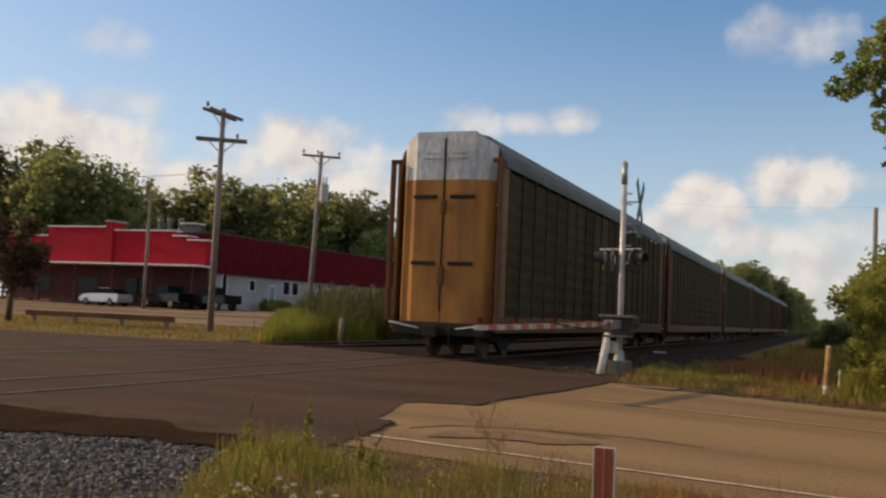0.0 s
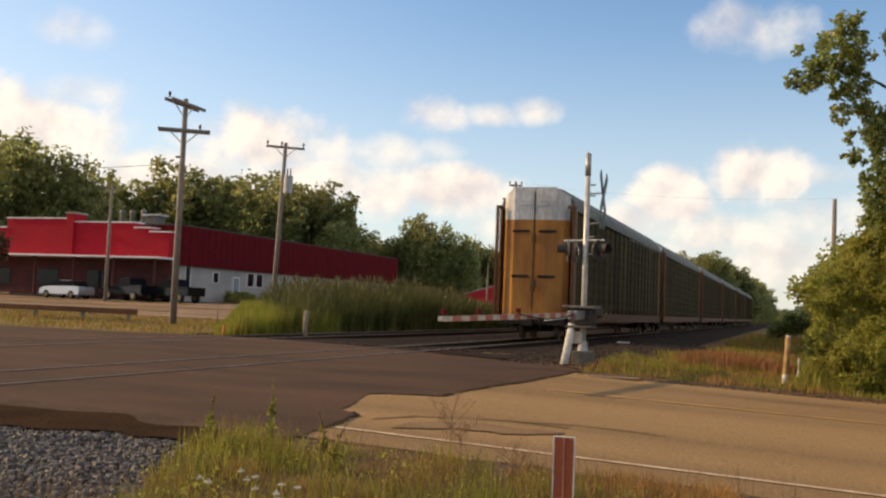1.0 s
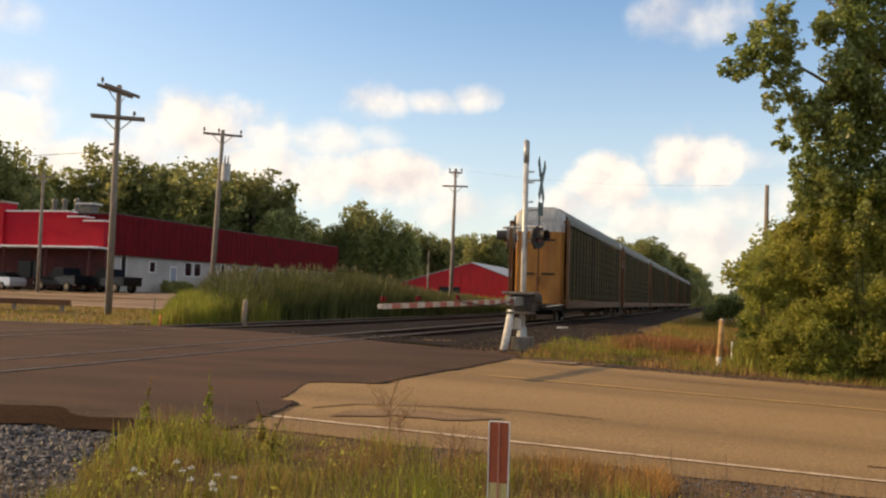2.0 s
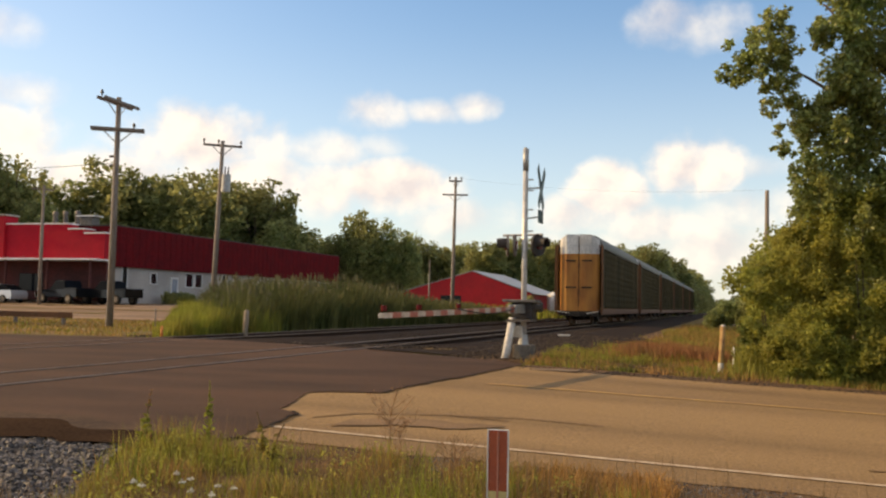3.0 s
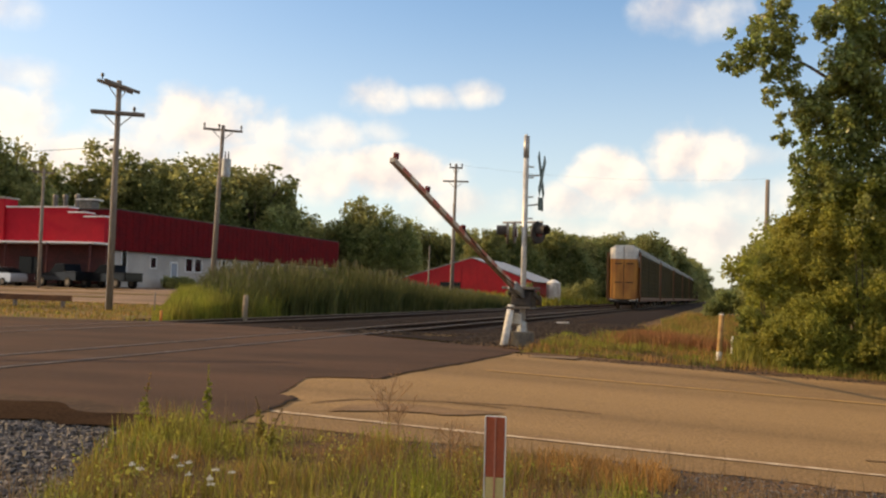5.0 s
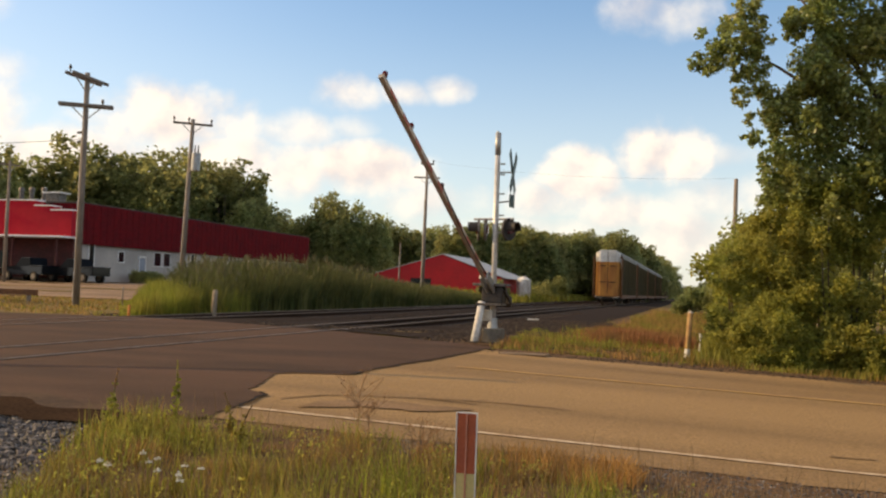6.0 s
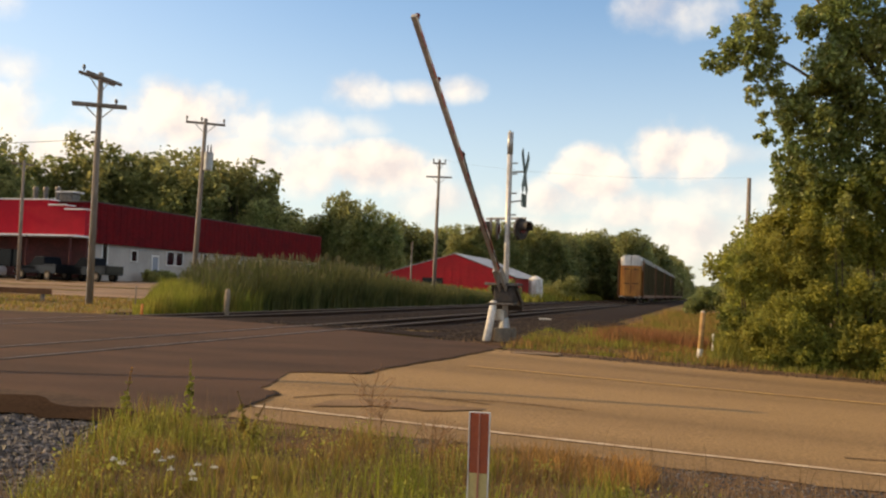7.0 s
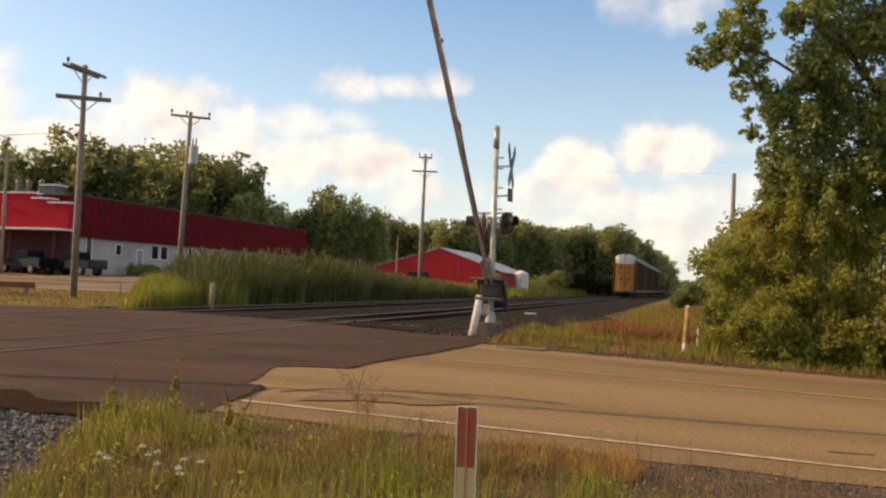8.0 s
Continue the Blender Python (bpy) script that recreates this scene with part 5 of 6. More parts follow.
def crossing_gate(x, y, z, turn, label, ARM=7.75, depth=0.115):
    """A signal mast with its crossbuck, lights, mechanism and a lifting arm. The arm reaches along local -y."""
    g = root("crossing_gate", pose(x, y, z, 0, 0, turn), label, "crossing gate", "gates at the crossing")
    bm = B()
    tube(bm, (0, 0, 0.25), (0.0, 0, 4.38), 0.066, 0.062, 16)
    part("mast", bm, M["silver_paint"], g, "silver painted steel mast", True)
    bm = B()
    tube(bm, (0, 0, 4.36), (0, 0, 4.88), 0.068, None, 16)
    part("mast_top", bm, M["grey_metal"], g, "grey mast extension", True)
    bm = B()
    box(bm, 0.02, 0, 0.12, 0.44, 0.44, 0.42, 0.04)
    part("footing", bm, M["weathered_concrete"], g, "concrete footing")
    bm = B()
    tube(bm, (0, 0, 0.32), (0, 0, 0.56), 0.13, 0.1, 12)
    box(bm, -0.1, 0.0, 0.62, 0.24, 0.22, 0.26, 0.02)
    part("junction_box", bm, M["grey_metal"], g, "grey junction box")
    bm = B()
    tube(bm, (-0.31, -0.42, -0.06), (-0.21, -0.2, 0.93), 0.095, 0.085, 12)
    part("guard_post", bm, M["white_paint"], g, "white leaning guard post", True)
    bm = B()
    box(bm, 0.02, -0.02, 1.10, 0.50, 0.42, 0.40, 0.05)
    part("mechanism", bm, M["dark_metal"], g, "dark gate mechanism case")
    bm = B()
    box(bm, -0.02, -0.1, 1.33, 0.78, 0.5, 0.06, 0.015)
    box(bm, -0.02, -0.1, 0.88, 0.6, 0.44, 0.05, 0.01)
    part("mechanism_lid", bm, M["worn_steel"], g, "grey lid plate")
    for zz in (2.55, 2.95, 3.45, 3.9, 4.15):
        bm = B()
        tube(bm, (0.07, 0, zz), (0.19, 0, zz), 0.018, None, 6)
        part("step_bolt", bm, M["grey_metal"], g)
    # light bar and heads
    bm = B()
    tube(bm, (-0.56, 0.10, 2.86), (0.46, -0.10, 2.86), 0.028, None, 8)
    tube(bm, (-0.44, 0.09, 2.86), (-0.44, 0.09, 2.66), 0.022, None, 6)
    tube(bm, (0.34, -0.08, 2.86), (0.34, -0.08, 2.66), 0.022, None, 6)
    bar = part("light_bar", bm, M["grey_metal"], g, "horizontal light bar")
    for sx, sy, face, yaw in ((-0.44, 0.1, -1, 20), (-0.26, 0.05, 1, 12), (0.34, -0.08, 1, -22), (0.24, 0.06, -1, 10)):
        n = Vector((math.cos(radians(yaw)), math.sin(radians(yaw)), 0)) * face
        c = Vector((sx, sy, 2.62))
        bm = B()
        tube(bm, c - 0.02 * n, c + 0.03 * n, 0.26, None, 18)
        head = part("signal_background", bm, M["dark_metal"] if sx > 0 else M["worn_steel"], bar, "round signal background")
        bm = B()
        tube(bm, c + 0.02 * n, c + 0.07 * n, 0.11, None, 14)
        part("lens", bm, M["lens"], head, "dark red lens")
        if abs(sx) < 0.3:
            continue
        bm = B()
        m = Matrix.Translation(c + 0.14 * n + Vector((0, 0, 0.04))) @ n.to_track_quat("Z", "Y").to_matrix().to_4x4()
        bmesh.ops.create_cone(bm, cap_ends=False, segments=14, radius1=0.14, radius2=0.13, depth=0.24, matrix=m)
        bmesh.ops.delete(bm, geom=[f for f in bm.faces if f.calc_center_median().z < 2.60], context="FACES")
        part("hood", bm, M["dark_metal"], head, "black hood")
    # crossbuck, edge on to the line
    bm = B()
    tube(bm, (0.06, 0, 3.95), (0.36, 0, 3.95), 0.02, None, 6)
    part("sign_bracket", bm, M["grey_metal"], g, "thin sign bracket")
    bm = B()
    tube(bm, (0.06, 0, 3.25), (0.36, 0, 3.28), 0.02, None, 6)
    part("sign_bracket", bm, M["grey_metal"], g, "thin sign bracket")
    for s in (-1, 1):
        bm = B()
        box(bm, 0.38 + 0.012 * s, 0, 3.95, 0.018, 1.2, 0.22, 0.004, Euler((radians(47 * s), 0, radians(6.5))))
        part("crossbuck_board", bm, M["sign_back"], g, "green-grey back of a crossbuck board")
    bm = B()
    box(bm, 0.37, 0, 3.28, 0.03, 0.36, 0.30, 0.006)
    part("sign_plate", bm, M["sign_back"], g, "small grey sign plate")
    # bell
    bm = B()
    tube(bm, (-0.02, 0.02, 4.86), (-0.02, 0.02, 4.92), 0.03, None, 8)
    part("top_cap", bm, M["grey_metal"], g)
    # lifting arm, at its own pivot
    arm = new("arm")
    arm.parent = g
    arm.matrix_basis = pose(0.0, -0.05, 1.15)
    n = 20
    for k in range(0, n):
        y0, y1 = 0.75 + (ARM - 0.75) * k / n, 0.75 + (ARM - 0.75) * (k + 1) / n
        h = depth - 0.035 * k / n
        red = k % 2 == 0
        for side in (-1, 1):
            bm2 = B()
            box(bm2, side * 0.043, -(y0 + y1) / 2, 0, 0.006, (y1 - y0) - 0.002, h)
            part("stripe", bm2, M["red_white_red"] if red else M["cream_stripe"], arm, "red stripe" if red else "dirty white stripe")
    bm = B()
    tip = depth - 0.045
    box(bm, 0, -(ARM + 0.75) / 2, 0, 0.08, ARM - 0.75, depth - 0.012, 0.004)
    for v in bm.verts:
        if v.co.y < -ARM / 2:
            v.co.z *= tip / (depth - 0.012)
    part("beam", bm, M["arm_grey"], arm, "pale grey arm beam")
    bm = B()
    box(bm, 0.07, -0.35, 0, 0.06, 1.0, 0.2, 0.02)
    box(bm, -0.07, -0.35, 0, 0.06, 1.0, 0.2, 0.02)
    part("arm_support", bm, M["grey_metal"], arm, "grey arm support")
    bm = B()
    for s in (-1, 1):
        box(bm, s * 0.29, 0.22, 0.04, 0.05, 0.7, 0.10, 0.01)
    box(bm, 0, 0.52, 0.04, 0.62, 0.2, 0.22, 0.03)
    part("counterweight", bm, M["dark_metal"], arm, "dark counterweight")
    for f in (0.55, 0.8, 0.985):
        bm = B()
        tube(bm, (0, -ARM * f, 0.07), (0, -ARM * f, 0.16), 0.05, None, 10)
        part("arm_lamp", bm, M["lens"], arm, "small red arm lamp")
    cu = B()
    prev = Vector((0.05, -0.4, 0.06))
    for i in range(1, 13):
        f = i / 12
        q = Vector((0.06, -0.4 - (ARM * 0.52) * f, 0.06 - 0.12 * math.sin(math.pi * f)))
        tube(cu, prev, q, 0.012, None, 5)
        prev = q
    part("cable", cu, M["wire"], arm, "thin black cable")
    return g, arm


gate_a, arm_a = crossing_gate(-4.52, 22.3, 0.0, -5.2, "silver crossing signal with crossbuck and red-white striped lifting arm")
gate_b, arm_b = crossing_gate(GATE_B[0], GATE_B[1], 0.0, GATE_B[2], "silver crossing signal on the other side of the tracks", 8.81, 0.17)


# ---- posts and small things ----
marker = root("marker_post", pose(-0.95, 4.2, level(-0.95, 4.2), 0, 0, 2), "flexible marker post with brown-red bands on the verge", "marker post")
top = 0.66 - level(-0.95, 4.2)
for s in (-1, 1):
    bm2 = B()
    box(bm2, s * 0.0445, -0.006, top / 2, 0.004, 0.016, top)
    part("edge_rib", bm2, M["white_paint"], marker, "white edge rib")
    bm2 = B()
    box(bm2, s * 0.0225, 0, top - 0.13, 0.0385, 0.006, 0.26)
    part("band", bm2, M["brown_red"], marker, "brown-red reflective band")
    bm2 = B()
    box(bm2, s * 0.0225, 0, (top - 0.262) / 2, 0.0385, 0.006, top - 0.262)
    part("lower_band", bm2, M["yellow_sheet"], marker, "pale yellow lower post")
bm = B()
box(bm, 0, -0.008, top / 2, 0.006, 0.014, top)
part("centre_rib", bm, M["pink_rib"], marker, "raised centre rib")
bm = B()
box(bm, 0, 0, top + 0.002, 0.092, 0.012, 0.004)
part("top_edge", bm, M["white_paint"], marker, "white top edge")


def bollard(x, y, h, r, mat, label, lean=(0, 0), cap=None):
    b = root("bollard", pose(x, y, level(x, y), lean[0], lean[1], 0), label, "bollard", "posts by the road")
    bm = B()
    tube(bm, (0, 0, -0.1), (0, 0, h), r, r * 0.96, 14)
    part("pipe", bm, mat, b, smooth=True)
    bm = B()
    bmesh.ops.create_uvsphere(bm, u_segments=14, v_segments=8, radius=r * 0.97, matrix=Matrix.Translation((0, 0, h)) @ Matrix.Diagonal((1, 1, 0.45, 1)))
    part("cap", bm, cap or mat, b, "rounded cap", True)
    bm = B()
    tube(bm, (0, 0, h * 0.02), (0, 0, h * 0.22), r * 1.05, None, 14)
    part("band", bm, cap or mat, b, "paler painted band")
    return b


bollard(-0.14, 22.1, 1.02, 0.058, M["yellow_post"], "weathered yellow pipe bollard on the verge", (0, 3), M["white_paint"])
bollard(0.15, 24.0, 0.5, 0.03, M["white_paint"], "thin pale stake beside the bollard")
bollard(-17.0, 32.6, 1.0, 0.10, M["old_post"], "weathered tan post before the reeds", (0, 2))
bollard(-17.4, 27.7, 0.38, 0.045, M["orange"], "short orange stake at the road edge", (0, 1))
bollard(-22.3, 35.0, 0.85, 0.03, M["wood_pole"], "thin dark stake in the grass")

slab = root("cable_box", pose(-6.45, 40.2, -0.12), "pale concrete cable box beside the track", "cable box")
bm = B()
box(bm, 0, 0, 0.07, 0.42, 0.36, 0.2, 0.03)
part("body", bm, M["concrete"], slab)
bm = B()
box(bm, 0, 0, 0.185, 0.46, 0.4, 0.04, 0.01)
part("lid", bm, M["white_paint"], slab)
plate = root("manhole_plate", pose(-3.2, 19.0, level(-3.2, 19.0) + 0.02), "flat pale steel plate in the road", "road plate")
bm = B()
box(bm, 0, 0, 0.006, 0.9, 0.5, 0.02, 0.004)
part("plate", bm, M["patch"], plate)

barrier = root("guard_rail", pose(-33, 38.0, level(-33, 38.0)), "low rusty guard rail at the edge of the lot", "guard rail")
bm = B()
box(bm, 0, 0, 0.42, 9.0, 0.08, 0.26, 0.02)
part("beam", bm, M["brown_car"], barrier, "rusty brown beam")
for x in (-4, -1.4, 1.4, 4):
    bm = B()
    box(bm, x, 0.06, 0.2, 0.14, 0.14, 0.6, 0.01)
    part("post", bm, M["wood_pole"], barrier)

# tall weeds at the verge
def weed(x, y, h, label, seed, mat="grass", heads="seed"):
    rng = random.Random(seed)
    w = root("weed", pose(x, y, level(x, y)), label, "weed", "tall weeds on the verge")
    bm = B()
    prev = Vector((0, 0, -0.02))
    lean = rng.uniform(-0.08, 0.12)
    for i in range(1, 7):
        f = i / 6
        q = Vector((lean * f * f, 0, h * f))
        tube(bm, prev, q, 0.007 * (1.1 - f), 0.007 * (1.05 - f) + 0.001, 5)
        prev = q
    part("stem", bm, M[mat], w)
    pts = [(lean * f * f, 0, h * f, 0.05 * (1.3 - f)) for f in np.linspace(0.15, 0.72, 7)]
    attach(new("leaves", leaf_mesh(pts, 60, 0.028, M[mat], seed, 0.2)), w)
    pts = [(lean * f * f, 0, h * f, 0.013 * (1.5 - f)) for f in np.linspace(0.72, 1.0, 8)]
    attach(new("seed_head", leaf_mesh(pts, 90, 0.008, M[heads], seed + 1, 0.2)), w)
    return w


weed(-4.05, 7.2, 0.56, "tall green mullein-like weed at the road edge", 41, "lime", "lime")
weed(-4.45, 6.9, 0.48, "tall pale seeding weed at the road edge", 42, "lime", "dry_grass")
weed(-3.55, 7.2, 0.34, "leafy green weed at the road edge", 43)
weed(-3.2, 6.6, 0.35, "leafy green weed on the verge", 46)



def dried_spray(x, y, h, spread, seed):
    """An airy dried weed: a stalk with many thin forking twigs and tiny heads."""
    rng = random.Random(seed)
    w = root("dried_weed", pose(x, y, level(x, y)), "airy reddish dried weed at the road edge", "weed", "tall weeds on the verge")
    bm = B()
    tube(bm, (0, 0, -0.02), (0.02, 0, h * 0.75), 0.004, 0.002, 5)
    heads = []
    for _ in range(20):
        f = rng.uniform(0.3, 0.75)
        a, reach = rng.uniform(0, 6.28), spread * rng.uniform(0.3, 1.0)
        p = Vector((0.02 * f, 0, h * f))
        q = p + Vector((math.cos(a) * reach, math.sin(a) * reach * 0.6, h * rng.uniform(0.12, 0.34)))
        tube(bm, p, q, 0.0018, 0.001, 4)
        for _ in range(3):
            r = q + Vector((rng.uniform(-0.05, 0.05), rng.uniform(-0.03, 0.03), rng.uniform(-0.01, 0.06)))
            tube(bm, p.lerp(q, 0.7), r, 0.0012, 0.0008, 4)
            heads.append((r.x, r.y, r.z, 0.006))
    part("stem", bm, M["wisp"], w)
    tagged(attach(new("seed_spray", leaf_mesh(heads, 320, 0.0055, M["wisp"], seed, 0.2)), w), kind="stuff")
    return w


dried_spray(-2.62, 7.55, 0.58, 0.20, 47)
dried_spray(-2.45, 7.3, 0.40, 0.18, 49)
dried_spray(-1.9, 6.9, 0.34, 0.18, 51)

for k in range(11):
    fx_, fy_ = -2.95 + 0.045 * k + random.uniform(-0.08, 0.08), 4.65 + random.uniform(-0.22, 0.3)
    fl = root("wildflower", pose(fx_, fy_, level(fx_, fy_)), "white umbel wildflower on the verge", "wildflower", "white wildflowers")
    hh = random.uniform(0.24, 0.31)
    bm = B()
    tube(bm, (0, 0, 0), (0.01, 0, hh), 0.003, 0.002, 5)
    part("stem", bm, M["grass"], fl)
    attach(new("umbel", leaf_mesh([(0.016 * math.cos(a), 0.016 * math.sin(a), hh, 0.006) for a in np.linspace(0, 5.5, 7)] + [(0, 0, hh + 0.004, 0.012)], 60, 0.005, M["petal"], 60 + k, 0.2)), fl)


# ---- the train ----
CAR, PITCH = 27.4, 28.9


def rail_truck(parent, y):
    bm = B()
    for s in (-1, 1):
        prism_pts = [(-1.25, 0.5), (-0.6, 0.42), (-0.3, 0.22), (0.3, 0.22), (0.6, 0.42), (1.25, 0.5), (1.25, 0.66), (0.5, 0.74), (-0.5, 0.74), (-1.25, 0.66)]
        a = [bm.verts.new((s * 1.02 - 0.07, y + u, z)) for u, z in prism_pts]
        b = [bm.verts.new((s * 1.02 + 0.07, y + u, z)) for u, z in prism_pts]
        bm.faces.new(a)
        bm.faces.new(b[::-1])
        for i in range(len(a)):
            j = (i + 1) % len(a)
            bm.faces.new((a[i], b[i], b[j], a[j]))
    box(bm, 0, y, 0.55, 2.0, 0.4, 0.3, 0.03)
    bmesh.ops.recalc_face_normals(bm, faces=bm.faces)
    t = part("truck", bm, M["black_steel"], parent, "grimy black steel truck")
    return t


def wheelset(parent, y):
    w = new("wheelset")
    w.parent = parent
    w.matrix_basis = pose(0, y, 0.42)
    for s in (-1, 1):
        bm = B()
        tube(bm, (s * 0.69, 0, 0), (s * 0.82, 0, 0), 0.42, None, 20)
        tube(bm, (s * 0.67, 0, 0), (s * 0.70, 0, 0), 0.45, None, 20)
        part("wheel", bm, M["rail"], w, "worn steel wheel")
    bm = B()
    tube(bm, (-0.72, 0, 0), (0.72, 0, 0), 0.08, None, 10)
    part("axle", bm, M["black_steel"], w)
    return w


def autorack():
    c = root("railcar", pose(line_x(24.8), 24.8, 0.034, 0, 0, LINE_TURN), "closed autorack railcar with yellow end doors and grey screened sides", "railcar", "railcars of the train")
    half, sill, eave = 1.58, 1.05, 5.35
    roof = [(-half, eave), (-1.47, 5.72), (-1.08, 6.12), (-0.7, 6.22), (0.7, 6.22), (1.08, 6.12), (1.47, 5.72), (half, eave), (1.50, eave), (1.40, 5.68), (1.02, 6.04), (0.7, 6.14), (-0.7, 6.14), (-1.02, 6.04), (-1.40, 5.68), (-1.50, eave)]
    bm = B()
    prism(bm, roof, 0.45, CAR - 0.45)
    part("roof", bm, M["rack_roof"], c, "galvanised steel roof")
    # screened sides with posts
    n = 20
    panel = (CAR - 1.5) / n
    for s in (-1, 1):
        for k in range(n):
            y = 0.95 + panel * (k + 0.5)
            bm = B()
            ridge = []
            for q in range(0, 19):
                z = sill + 0.15 + q * (eave - sill - 0.3) / 18
                out = half - (0.03 if q % 2 else 0.06)
                ridge.append([bm.verts.new((s * out, y + u * (panel - 0.10), z)) for u in (-0.5, 0.5)])
            for lo, hi in zip(ridge, ridge[1:]):
                bm.faces.new((lo[0], lo[1], hi[1], hi[0]))
            back = [bm.verts.new((s * (half - 0.10), y + u * (panel - 0.10), z)) for z in (sill + 0.15, eave - 0.15) for u in (-0.5, 0.5)]
            bm.faces.new((back[0], back[1], back[3], back[2]))
            bm.faces.new((back[0], back[1], ridge[0][1], ridge[0][0]))
            bm.faces.new((back[2], back[3], ridge[-1][1], ridge[-1][0]))
            bmesh.ops.recalc_face_normals(bm, faces=bm.faces)
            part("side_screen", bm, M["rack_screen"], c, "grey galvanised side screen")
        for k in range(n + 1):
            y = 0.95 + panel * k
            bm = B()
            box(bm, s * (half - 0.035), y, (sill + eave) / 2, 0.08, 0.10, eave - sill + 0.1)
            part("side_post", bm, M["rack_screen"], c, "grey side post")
        for y0 in (0.32, CAR - 0.95):
            bm = B()
            box(bm, s * (half - 0.05), y0 + 0.31, (sill + eave) / 2, 0.08, 0.60, eave - sill + 0.05)
            part("corner_panel", bm, M["corner_brown"], c, "tan-brown corner panel")
        bm = B()
        box(bm, s * (half - 0.03), CAR / 2, eave + 0.02, 0.13, CAR - 0.9, 0.22, 0.02)
        part("top_chord", bm, M["rack_roof"], c, "grey top chord")
        bm = B()
        box(bm, s * (half - 0.06), CAR / 2, sill - 0.12, 0.14, CAR - 0.5, 0.42, 0.02)
        part("side_sill", bm, M["brown_car"], c, "brown side sill")
    bm = B()
    box(bm, 0, CAR / 2, sill - 0.05, 2.6, CAR - 0.7, 0.2)
    box(bm, 0, CAR / 2, 0.72, 0.6, CAR - 3, 0.5)
    part("deck", bm, M["black_steel"], c, "grimy black underframe")
    # end doors, bevelled at the outer edges
    for end, y0, d in ((0, 0.0, 1), (1, CAR, -1)):
        for s in (-1, 1):
            plan = [(s * 0.015, y0 + 0.02 * d), (s * 0.86, y0), (s * 1.18, y0 + 0.12 * d), (s * 1.38, y0 + 0.44 * d), (s * 1.30, y0 + 0.48 * d), (s * 1.10, y0 + 0.20 * d), (s * 0.78, y0 + 0.09 * d), (s * 0.015, y0 + 0.09 * d)]
            door = None
            for name, mat, z0, z1, lab in (("end_door", M["yellow_car"], 0.95, 4.86, "weathered yellow end door leaf"), ("door_top", M["white_top"], 4.863, 0, "dirty white door top")):
                bm = B()
                a, b = [], []
                for x, y in plan:
                    zt = z1 if z1 else 6.2 - max(0, abs(x) - 0.85) * 0.72
                    a.append(bm.verts.new((x, y, z0)))
                    b.append(bm.verts.new((x, y, zt)))
                bm.faces.new(a)
                bm.faces.new(b[::-1])
                for i in range(len(a)):
                    j = (i + 1) % len(a)
                    bm.faces.new((a[i], b[i], b[j], a[j]))
                bmesh.ops.recalc_face_normals(bm, faces=bm.faces)
                ob = part(name, bm, mat, c if door is None else door, lab)
                door = door or ob
            for z in (2.56, 4.39):
                bm = B()
                box(bm, s * 0.55, y0 - 0.012 * d, z, 0.72, 0.05, 0.10, 0.012)
                part("slot", bm, M["black_steel"], door, "dark slotted vent")
            bm = B()
            box(bm, s * 0.38, y0 - 0.006 * d, 5.45, 0.55, 0.02, 0.03)
            box(bm, s * 0.38, y0 - 0.006 * d, 5.6, 0.4, 0.02, 0.02)
            part("top_seam", bm, M["grey_metal"], door)
            # corner posts and grab irons
            bm = B()
            box(bm, s * 1.60, y0 + 0.10 * d, 3.2, 0.11, 0.18, 4.5, 0.02)
            part("corner_post", bm, M["brown_car"], c, "brown corner post")
            bm = B()
            box(bm, s * 1.48, y0 + 0.16 * d, 5.40, 0.30, 0.12, 0.12, 0.02)
            part("post_bracket", bm, M["brown_car"], c)
            for k in range(7):
                bm = B()
                tube(bm, (s * 1.66, y0 + 0.10 * d, 1.3 + 0.42 * k), (s * 1.66, y0 + 0.55 * d, 1.3 + 0.42 * k), 0.014, None, 5)
                part("ladder_rung", bm, M["brown_car"], c)
            bm = B()
            tube(bm, (s * 0.55, y0 - 0.16 * d, 0.78), (s * 1.42, y0 - 0.16 * d, 0.92), 0.022, None, 6)
            part("uncoupling_lever", bm, M["white_paint"], c, "pale uncoupling lever")
        bm = B()
        tube(bm, (0, y0 - 0.045 * d, 1.25), (0, y0 - 0.045 * d, 6.0), 0.03, None, 8)
        part("lock_rod", bm, M["black_steel"], c, "dark lock rod at the door seam")
        bm = B()
        box(bm, 0, y0 - 0.05 * d, 4.1, 0.13, 0.1, 0.34, 0.02)
        part("lock_case", bm, M["brown_car"], c, "brown lock case")
        bm = B()
        box(bm, 0, y0 - 0.05 * d, 2.2, 0.16, 0.1, 0.5, 0.02)
        part("lock_case", bm, M["brown_car"], c, "brown lock case")
        bm = B()
        box(bm, 0, y0 + 0.25 * d, 0.77, 2.7, 0.7, 0.34, 0.03)
        part("end_platform", bm, M["black_steel"], c, "black end platform")
        bm = B()
        box(bm, 0, y0 - 0.3 * d, 0.72, 0.22, 0.9, 0.22, 0.03)
        box(bm, 0.05, y0 - 0.72 * d, 0.72, 0.4, 0.24, 0.34, 0.05)
        part("coupler", bm, M["black_steel"], c, "steel coupler")
        bm = B()
        tube(bm, (0.35, y0 - 0.1 * d, 0.8), (0.5, y0 - 0.5 * d, 0.38), 0.03, None, 6)
        part("air_hose", bm, M["tyre"], c, "black air hose")
    for y in (2.4, CAR - 2.4):
        rail_truck(c, y)
    for y in (1.5, 3.3, CAR - 3.3, CAR - 1.5):
        wheelset(c, y)
    return c


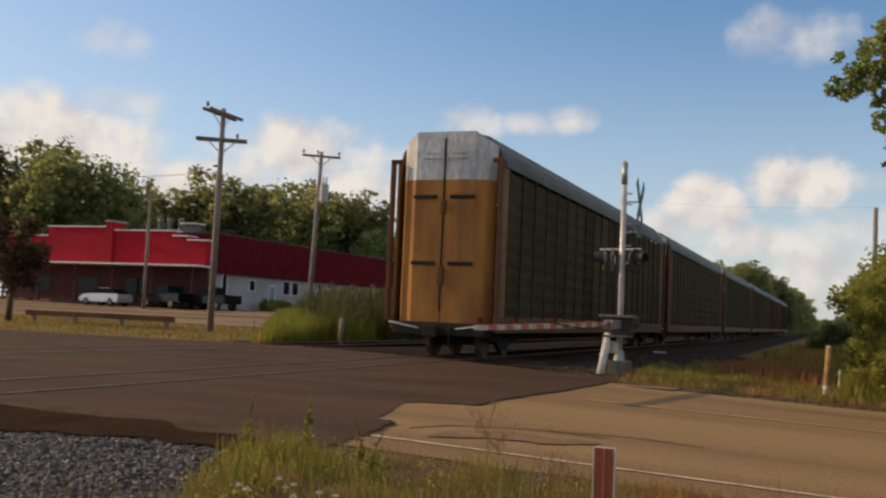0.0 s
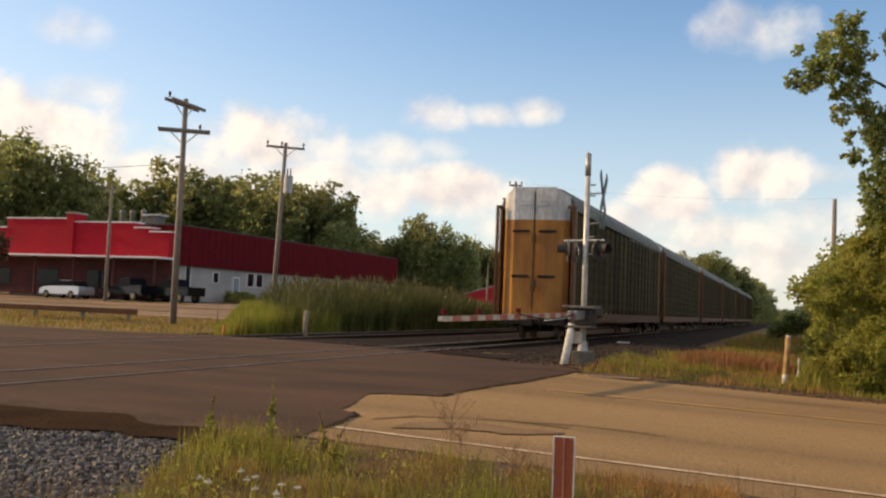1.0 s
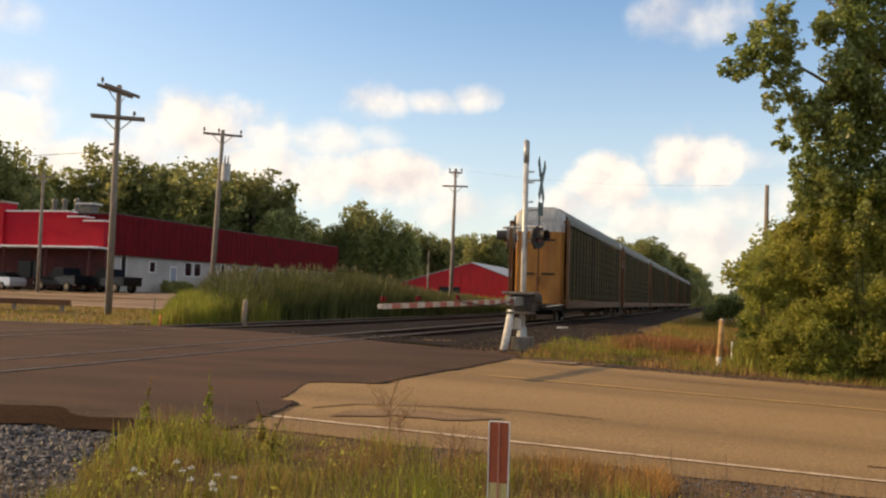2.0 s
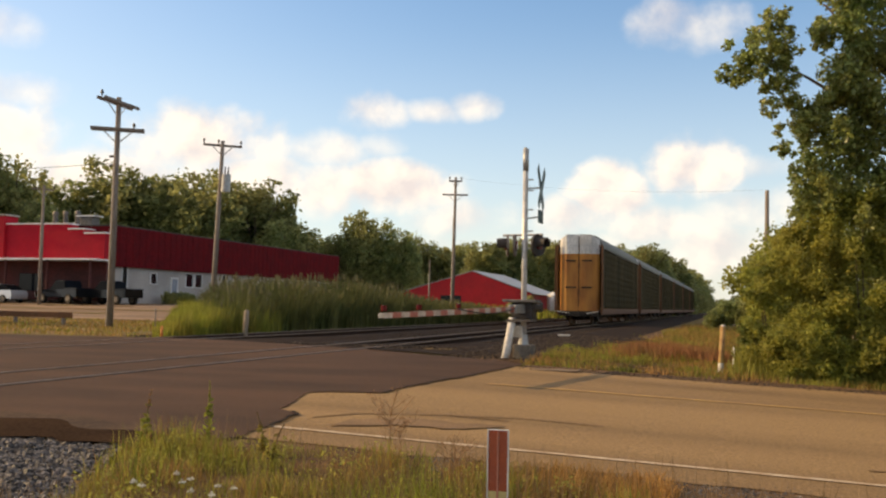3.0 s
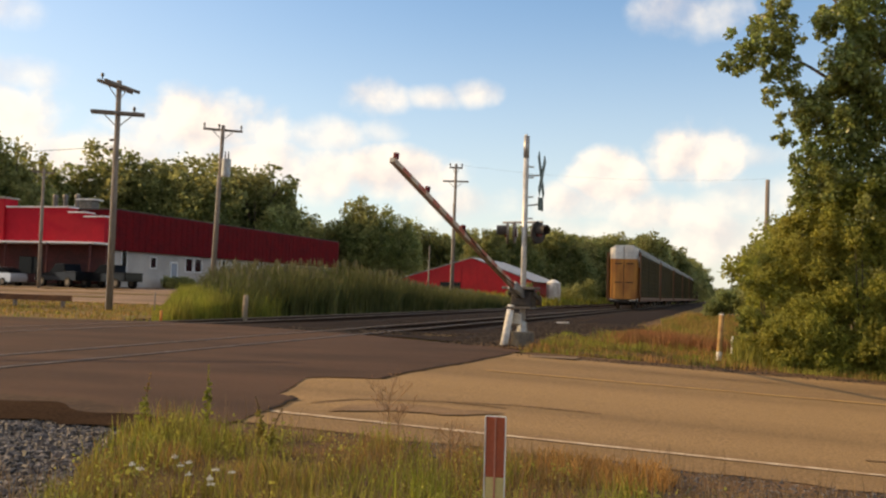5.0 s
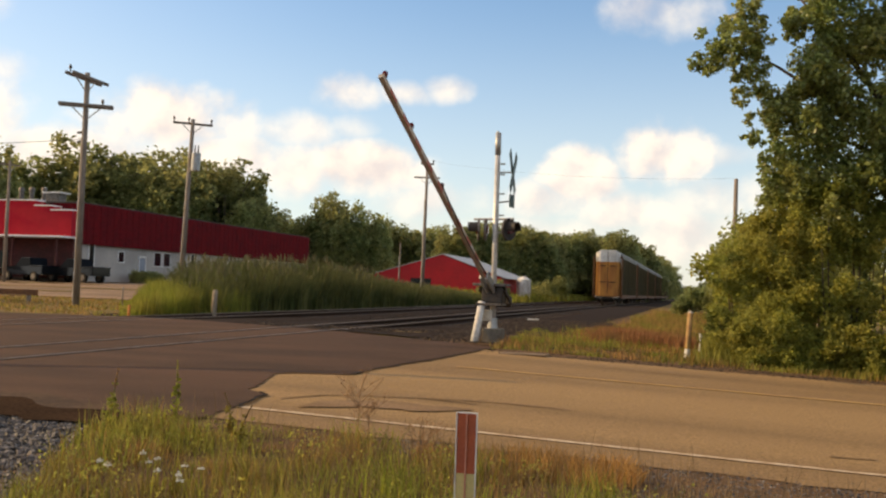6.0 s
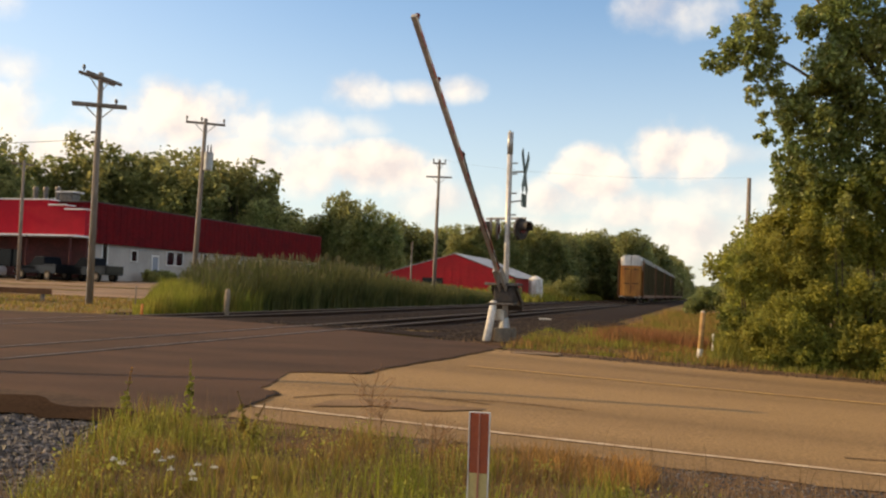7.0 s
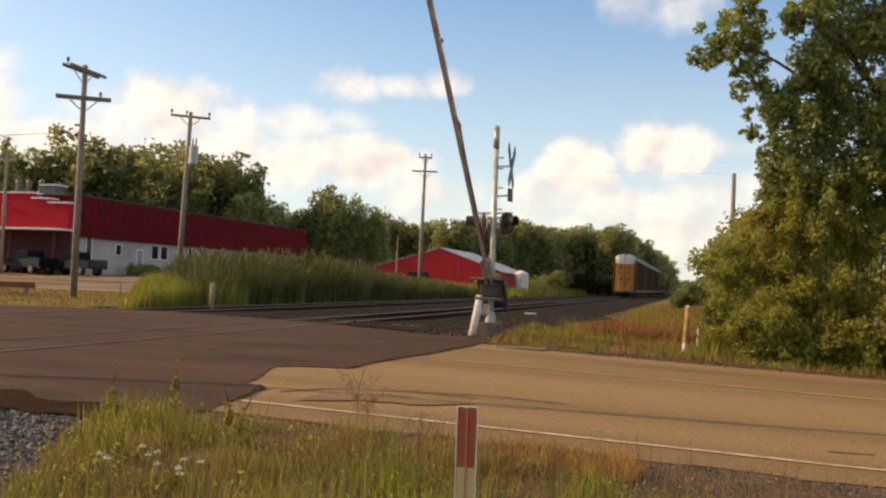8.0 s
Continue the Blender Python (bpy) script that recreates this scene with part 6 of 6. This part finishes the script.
cars = [autorack()]
for k in range(1, 6):
    cars.append(copy_thing(cars[0], pose(line_x(24.8 + PITCH * k), 24.8 + PITCH * k, 0.034, 0, 0, LINE_TURN)))


# ---- what moves ----
def train_y(t):
    return 24.8 + 13.6 * t + 0.15 * t * t


GATE_ROWS = ((0.0, -1.0), (3.3, -1.0), (3.6, 0.6), (4.0, 4.6), (4.6, 11.5), (5.5, 21.8), (6.0, 27.4), (6.5, 32.8), (7.0, 38.2), (7.5, 43.6), (8.0, 48.8))


def motions():
    for k, car in enumerate(cars):
        walk(car, [(t / 2, pose(line_x(train_y(t / 2) + PITCH * k), train_y(t / 2) + PITCH * k, 0.034, 0, 0, LINE_TURN)) for t in range(17)])
    for car in cars[:1]:
        for w in [o for o in car.children if o.name.startswith("wheelset")]:
            y = w.location.y
            rows = []
            for f in range(241):
                t = f / 30
                rows.append((t, pose(0, y, 0.42, -math.degrees((train_y(t) - train_y(0)) / 0.42), 0, 0)))
            walk(w, rows)
    for arm, lead in ((arm_a, 1.0), (arm_b, 1.31)):
        walk(arm, [(t, pose(0.0, -0.05, 1.15, -a * lead, 0, 0)) for t, a in GATE_ROWS])


motions()
